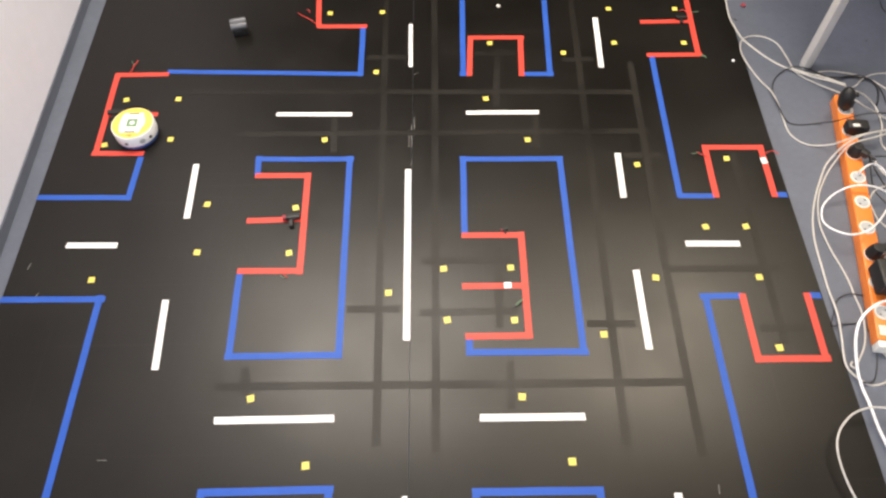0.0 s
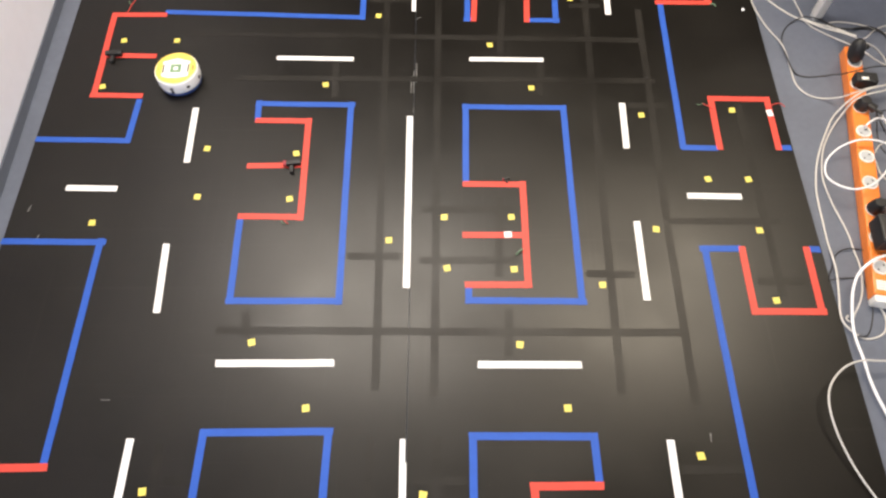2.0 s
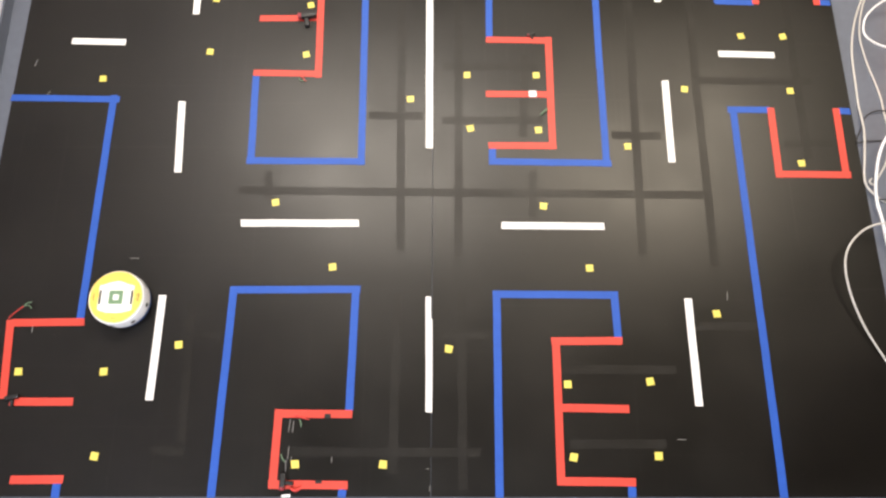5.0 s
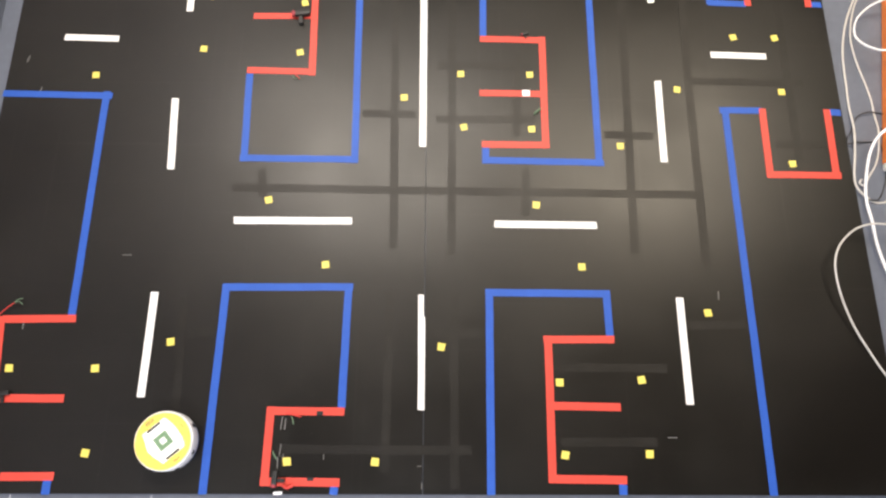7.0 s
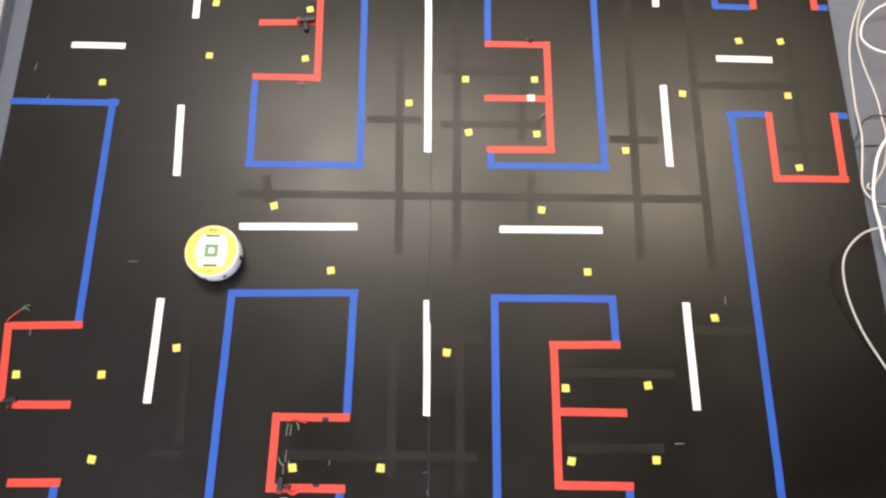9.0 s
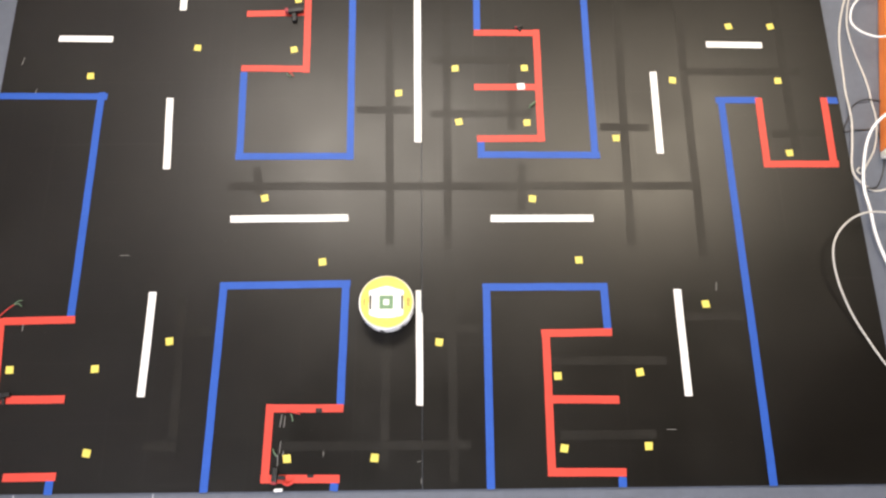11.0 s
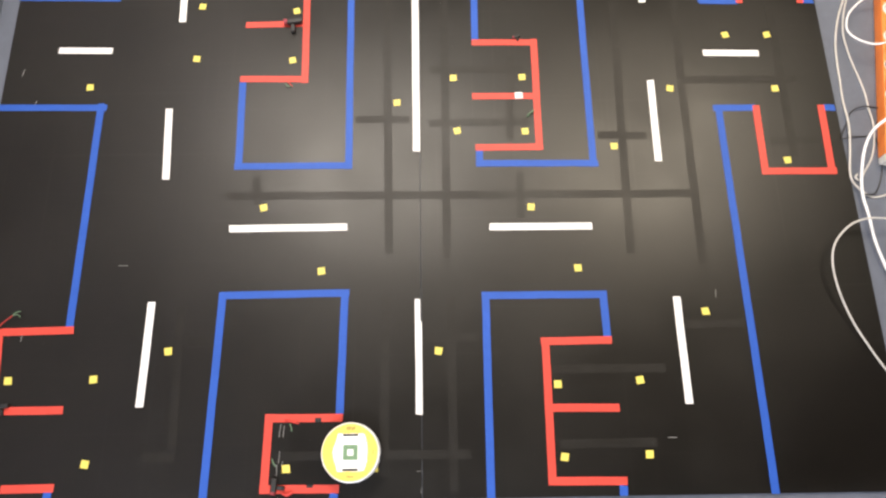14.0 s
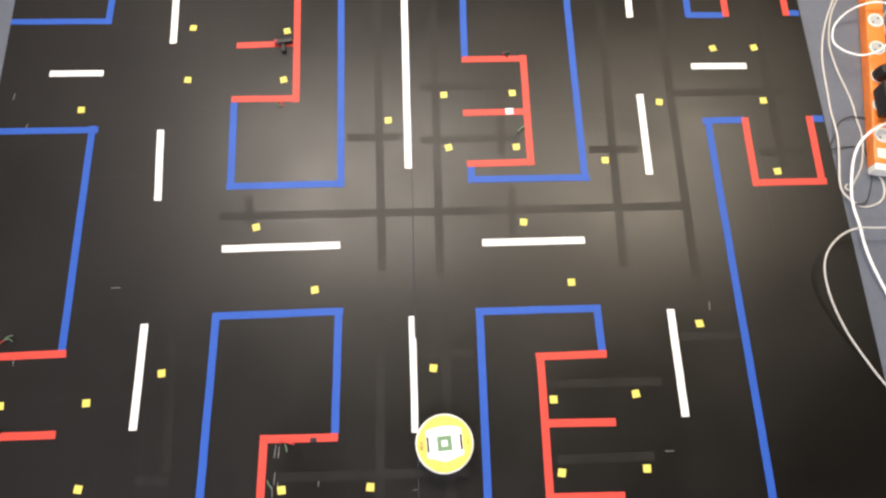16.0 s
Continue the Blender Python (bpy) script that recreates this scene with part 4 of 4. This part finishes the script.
def crumb(name, x, y, z, size, mat, label, category):
    """A small uneven lump."""
    bm = bmesh.new()
    bmesh.ops.create_icosphere(bm, subdivisions=2, radius=size)
    for v in bm.verts:
        v.co *= 1 + 0.35 * noise.noise(v.co / size * 0.9 + Vector((x, y, 0)) * 7)
        v.co.z = max(v.co.z * 0.7, -size * 0.45)
    low = min(v.co.z for v in bm.verts)
    bmesh.ops.translate(bm, verts=bm.verts, vec=(x, y, z - low))
    tagged(part(name, bm, mat), label, category)


crumb("foam_crumb", 1.177, 1.296, 0.0, 0.0046, SHELL, "white crumb of foam lying on the black board", "crumb")
crumb("red_scrap", 1.273, 1.562, FLOOR_Z, 0.009, SCRAP, "crumpled dark red scrap on the blue-grey floor", "scrap")
crumb("grey_scrap", 1.630, 1.385, FLOOR_Z, 0.004, STEEL, "dark grey scrap on the blue-grey floor", "scrap")
crumb("grey_scrap", 1.232, 1.496, FLOOR_Z, 0.005, STEEL, "dark grey scrap on the blue-grey floor", "scrap")
crumb("foam_crumb", 0.450, 1.574, 0.0, 0.007, SOCKET, "pale crumb lying on the black board", "crumb")
crumb("foam_crumb", 1.232, 0.386, FLOOR_Z, 0.0035, SHELL, "white crumb lying beside the black cable", "crumb")


def flat_bit(name, x, y, sx, sy, turn, mat, label, category, z=0.0009, h=0.0012):
    bm = bmesh.new()
    box(bm, -sx / 2, -sy / 2, z, sx / 2, sy / 2, z + h, 0.0003, 1)
    bmesh.ops.transform(bm, matrix=pose(x, y, 0, 0, 0, turn), verts=bm.verts)
    tagged(part(name, bm, mat), label, category)


flat_bit("paper_marker", 0.415, 0.499, 0.019, 0.017, 2, SHELL, "small white square stuck on the red tape", "marker")
flat_bit("paper_marker", 1.172, 0.892, 0.016, 0.022, 8, SHELL, "small white tag stuck on the red tape", "marker")
flat_bit("tape_notch", -0.060, -0.290, 0.014, 0.009, 0, BLACK, "black nick on the red tape", "tape")
flat_bit("tape_notch", -0.073, -0.427, 0.014, 0.006, 0, BLACK, "black nick on the red tape", "tape")
flat_bit("paper_marker", -0.140, -0.455, 0.018, 0.006, 3, SHELL, "white scrap at the edge of the black board", "marker")
for sx, sy, length, turn in ((0.1712, 1.045, 0.075, 90), (0.1632, 1.010, 0.085, 91), (0.1565, 1.000, 0.066, 89), (0.175, 1.265, 0.016, 30), (0.164, 0.906, 0.018, 80), (-0.525, 0.067, 0.022, 0),
                             (-0.734, -0.098, 0.020, 88), (-0.142, -0.311, 0.028, 84), (-0.134, -0.313, 0.024, 86), (-0.141, -0.367, 0.026, 86),
                             (-0.133, -0.374, 0.022, 80), (-0.145, -0.394, 0.024, 92), (-0.047, -0.374, 0.026, 88), (-0.797, 0.487, 0.03, 70),
                             (0.708, -0.339, 0.02, 0), (0.844, -0.020, 0.02, 85), (0.158, -0.400, 0.008, 5), (0.163, -0.440, 0.011, 88), (-0.839, 0.581, 0.02, 78)):
    flat_bit("scuff_mark", sx, sy, length, 0.0014, turn, SCUFF, "pale chalky scuff on the black board", "scuff", z=0.0001, h=0.0002)


# ---- what moves ----
def motions():
    walk(ROBOT, [(t, pose(x, y, 0.0, 0, 0, turn)) for t, x, y, turn in (
        (0, -0.645, 1.030, 180),
        (0.1, -0.677, 1.047, 178),
        (0.2, -0.694, 1.046, 172),
        (0.3, -0.698, 1.041, 147),
        (0.4, -0.698, 1.038, 128),
        (0.5, -0.698, 1.039, 106),
        (0.6, -0.700, 1.044, 77),
        (0.7, -0.700, 1.047, 45),
        (0.8, -0.701, 1.046, 22),
        (0.9, -0.697, 1.040, 11),
        (1, -0.688, 1.037, 4),
        (1.1, -0.653, 1.034, 0),
        (1.2, -0.619, 1.034, 0),
        (1.3, -0.583, 1.035, 0),
        (1.5, -0.526, 1.032, -2),
        (1.6, -0.517, 1.025, -12),
        (1.7, -0.514, 1.019, -35),
        (1.8, -0.512, 1.019, -62),
        (1.9, -0.510, 1.024, -79),
        (2, -0.512, 1.014, -88),
        (2.1, -0.512, 0.984, -90),
        (2.2, -0.510, 0.950, -90),
        (2.3, -0.510, 0.915, -90),
        (2.4, -0.512, 0.878, -90),
        (2.5, -0.517, 0.844, -90),
        (2.8, -0.528, 0.737, -90),
        (3, -0.522, 0.659, -90),
        (3.3, -0.520, 0.552, -90),
        (3.5, -0.521, 0.483, -90),
        (4, -0.523, 0.309, -90),
        (4.2, -0.528, 0.249, -90),
        (4.6, -0.530, 0.105, -90),
        (5, -0.531, -0.039, -90),
        (5.4, -0.533, -0.183, -90),
        (5.7, -0.534, -0.291, -90),
        (5.85, -0.535, -0.344, -89),
        (5.95, -0.535, -0.355, -76),
        (6.05, -0.535, -0.356, -50),
        (6.15, -0.534, -0.356, -22),
        (6.22, -0.531, -0.356, -9),
        (6.3, -0.523, -0.356, -3),
        (6.4, -0.500, -0.355, 0),
        (6.5, -0.468, -0.353, 0),
        (6.6, -0.433, -0.351, 0),
        (6.7, -0.401, -0.350, 0),
        (6.8, -0.377, -0.350, 1),
        (6.9, -0.368, -0.350, 14),
        (7, -0.373, -0.351, 41),
        (7.1, -0.371, -0.348, 66),
        (7.2, -0.373, -0.341, 87),
        (7.3, -0.377, -0.321, 96),
        (7.4, -0.383, -0.287, 92),
        (7.5, -0.386, -0.251, 89),
        (7.6, -0.387, -0.215, 87),
        (7.8, -0.384, -0.144, 86),
        (8, -0.380, -0.074, 86),
        (8.2, -0.384, -0.006, 87),
        (8.3, -0.383, 0.029, 88),
        (8.4, -0.375, 0.060, 90),
        (8.5, -0.368, 0.076, 82),
        (8.6, -0.364, 0.076, 64),
        (8.7, -0.364, 0.074, 40),
        (8.8, -0.364, 0.072, 17),
        (8.9, -0.354, 0.074, 4),
        (9, -0.328, 0.077, 0),
        (9.2, -0.257, 0.076, 0),
        (9.5, -0.149, 0.076, 0),
        (9.8, -0.041, 0.076, 0),
        (10, 0.030, 0.076, 0),
        (10.12, 0.080, 0.076, -3),
        (10.22, 0.087, 0.076, -18),
        (10.32, 0.088, 0.075, -45),
        (10.42, 0.088, 0.074, -72),
        (10.52, 0.088, 0.070, -87),
        (10.65, 0.088, 0.046, -90),
        (11, 0.088, -0.062, -90),
        (11.3, 0.088, -0.155, -90),
        (11.5, 0.088, -0.227, -90),
        (11.8, 0.089, -0.330, -90),
        (11.9, 0.089, -0.357, -91),
        (12, 0.089, -0.373, -98),
        (12.1, 0.090, -0.384, -122),
        (12.2, 0.090, -0.387, -148),
        (12.3, 0.088, -0.383, -162),
        (12.4, 0.078, -0.377, -171),
        (12.5, 0.052, -0.371, -177),
        (12.6, 0.017, -0.364, -179),
        (12.7, -0.021, -0.358, -180),
        (12.8, -0.053, -0.358, -181),
        (12.9, -0.069, -0.361, -186),
        (13, -0.072, -0.364, -200),
        (13.1, -0.068, -0.364, -215),
        (13.2, -0.066, -0.360, -233),
        (13.3, -0.066, -0.356, -260),
        (13.4, -0.067, -0.356, -281),
        (13.5, -0.069, -0.360, -306),
        (13.6, -0.071, -0.364, -325),
        (13.7, -0.064, -0.364, -343),
        (13.8, -0.044, -0.362, -355),
        (13.9, -0.014, -0.361, -359),
        (14, 0.018, -0.361, -360),
        (14.1, 0.051, -0.361, -360),
        (14.3, 0.124, -0.362, -360),
        (14.5, 0.195, -0.366, -360),
        (14.6, 0.226, -0.369, -360),
        (14.7, 0.243, -0.370, -360),
        (14.8, 0.248, -0.368, -352),
        (14.9, 0.248, -0.366, -341),
        (15, 0.247, -0.364, -327),
        (15.2, 0.246, -0.363, -281),
        (15.4, 0.243, -0.363, -238),
        (15.6, 0.238, -0.355, -234),
        (15.8, 0.230, -0.334, -247),
        (16, 0.223, -0.310, -266),
    )])


motions()
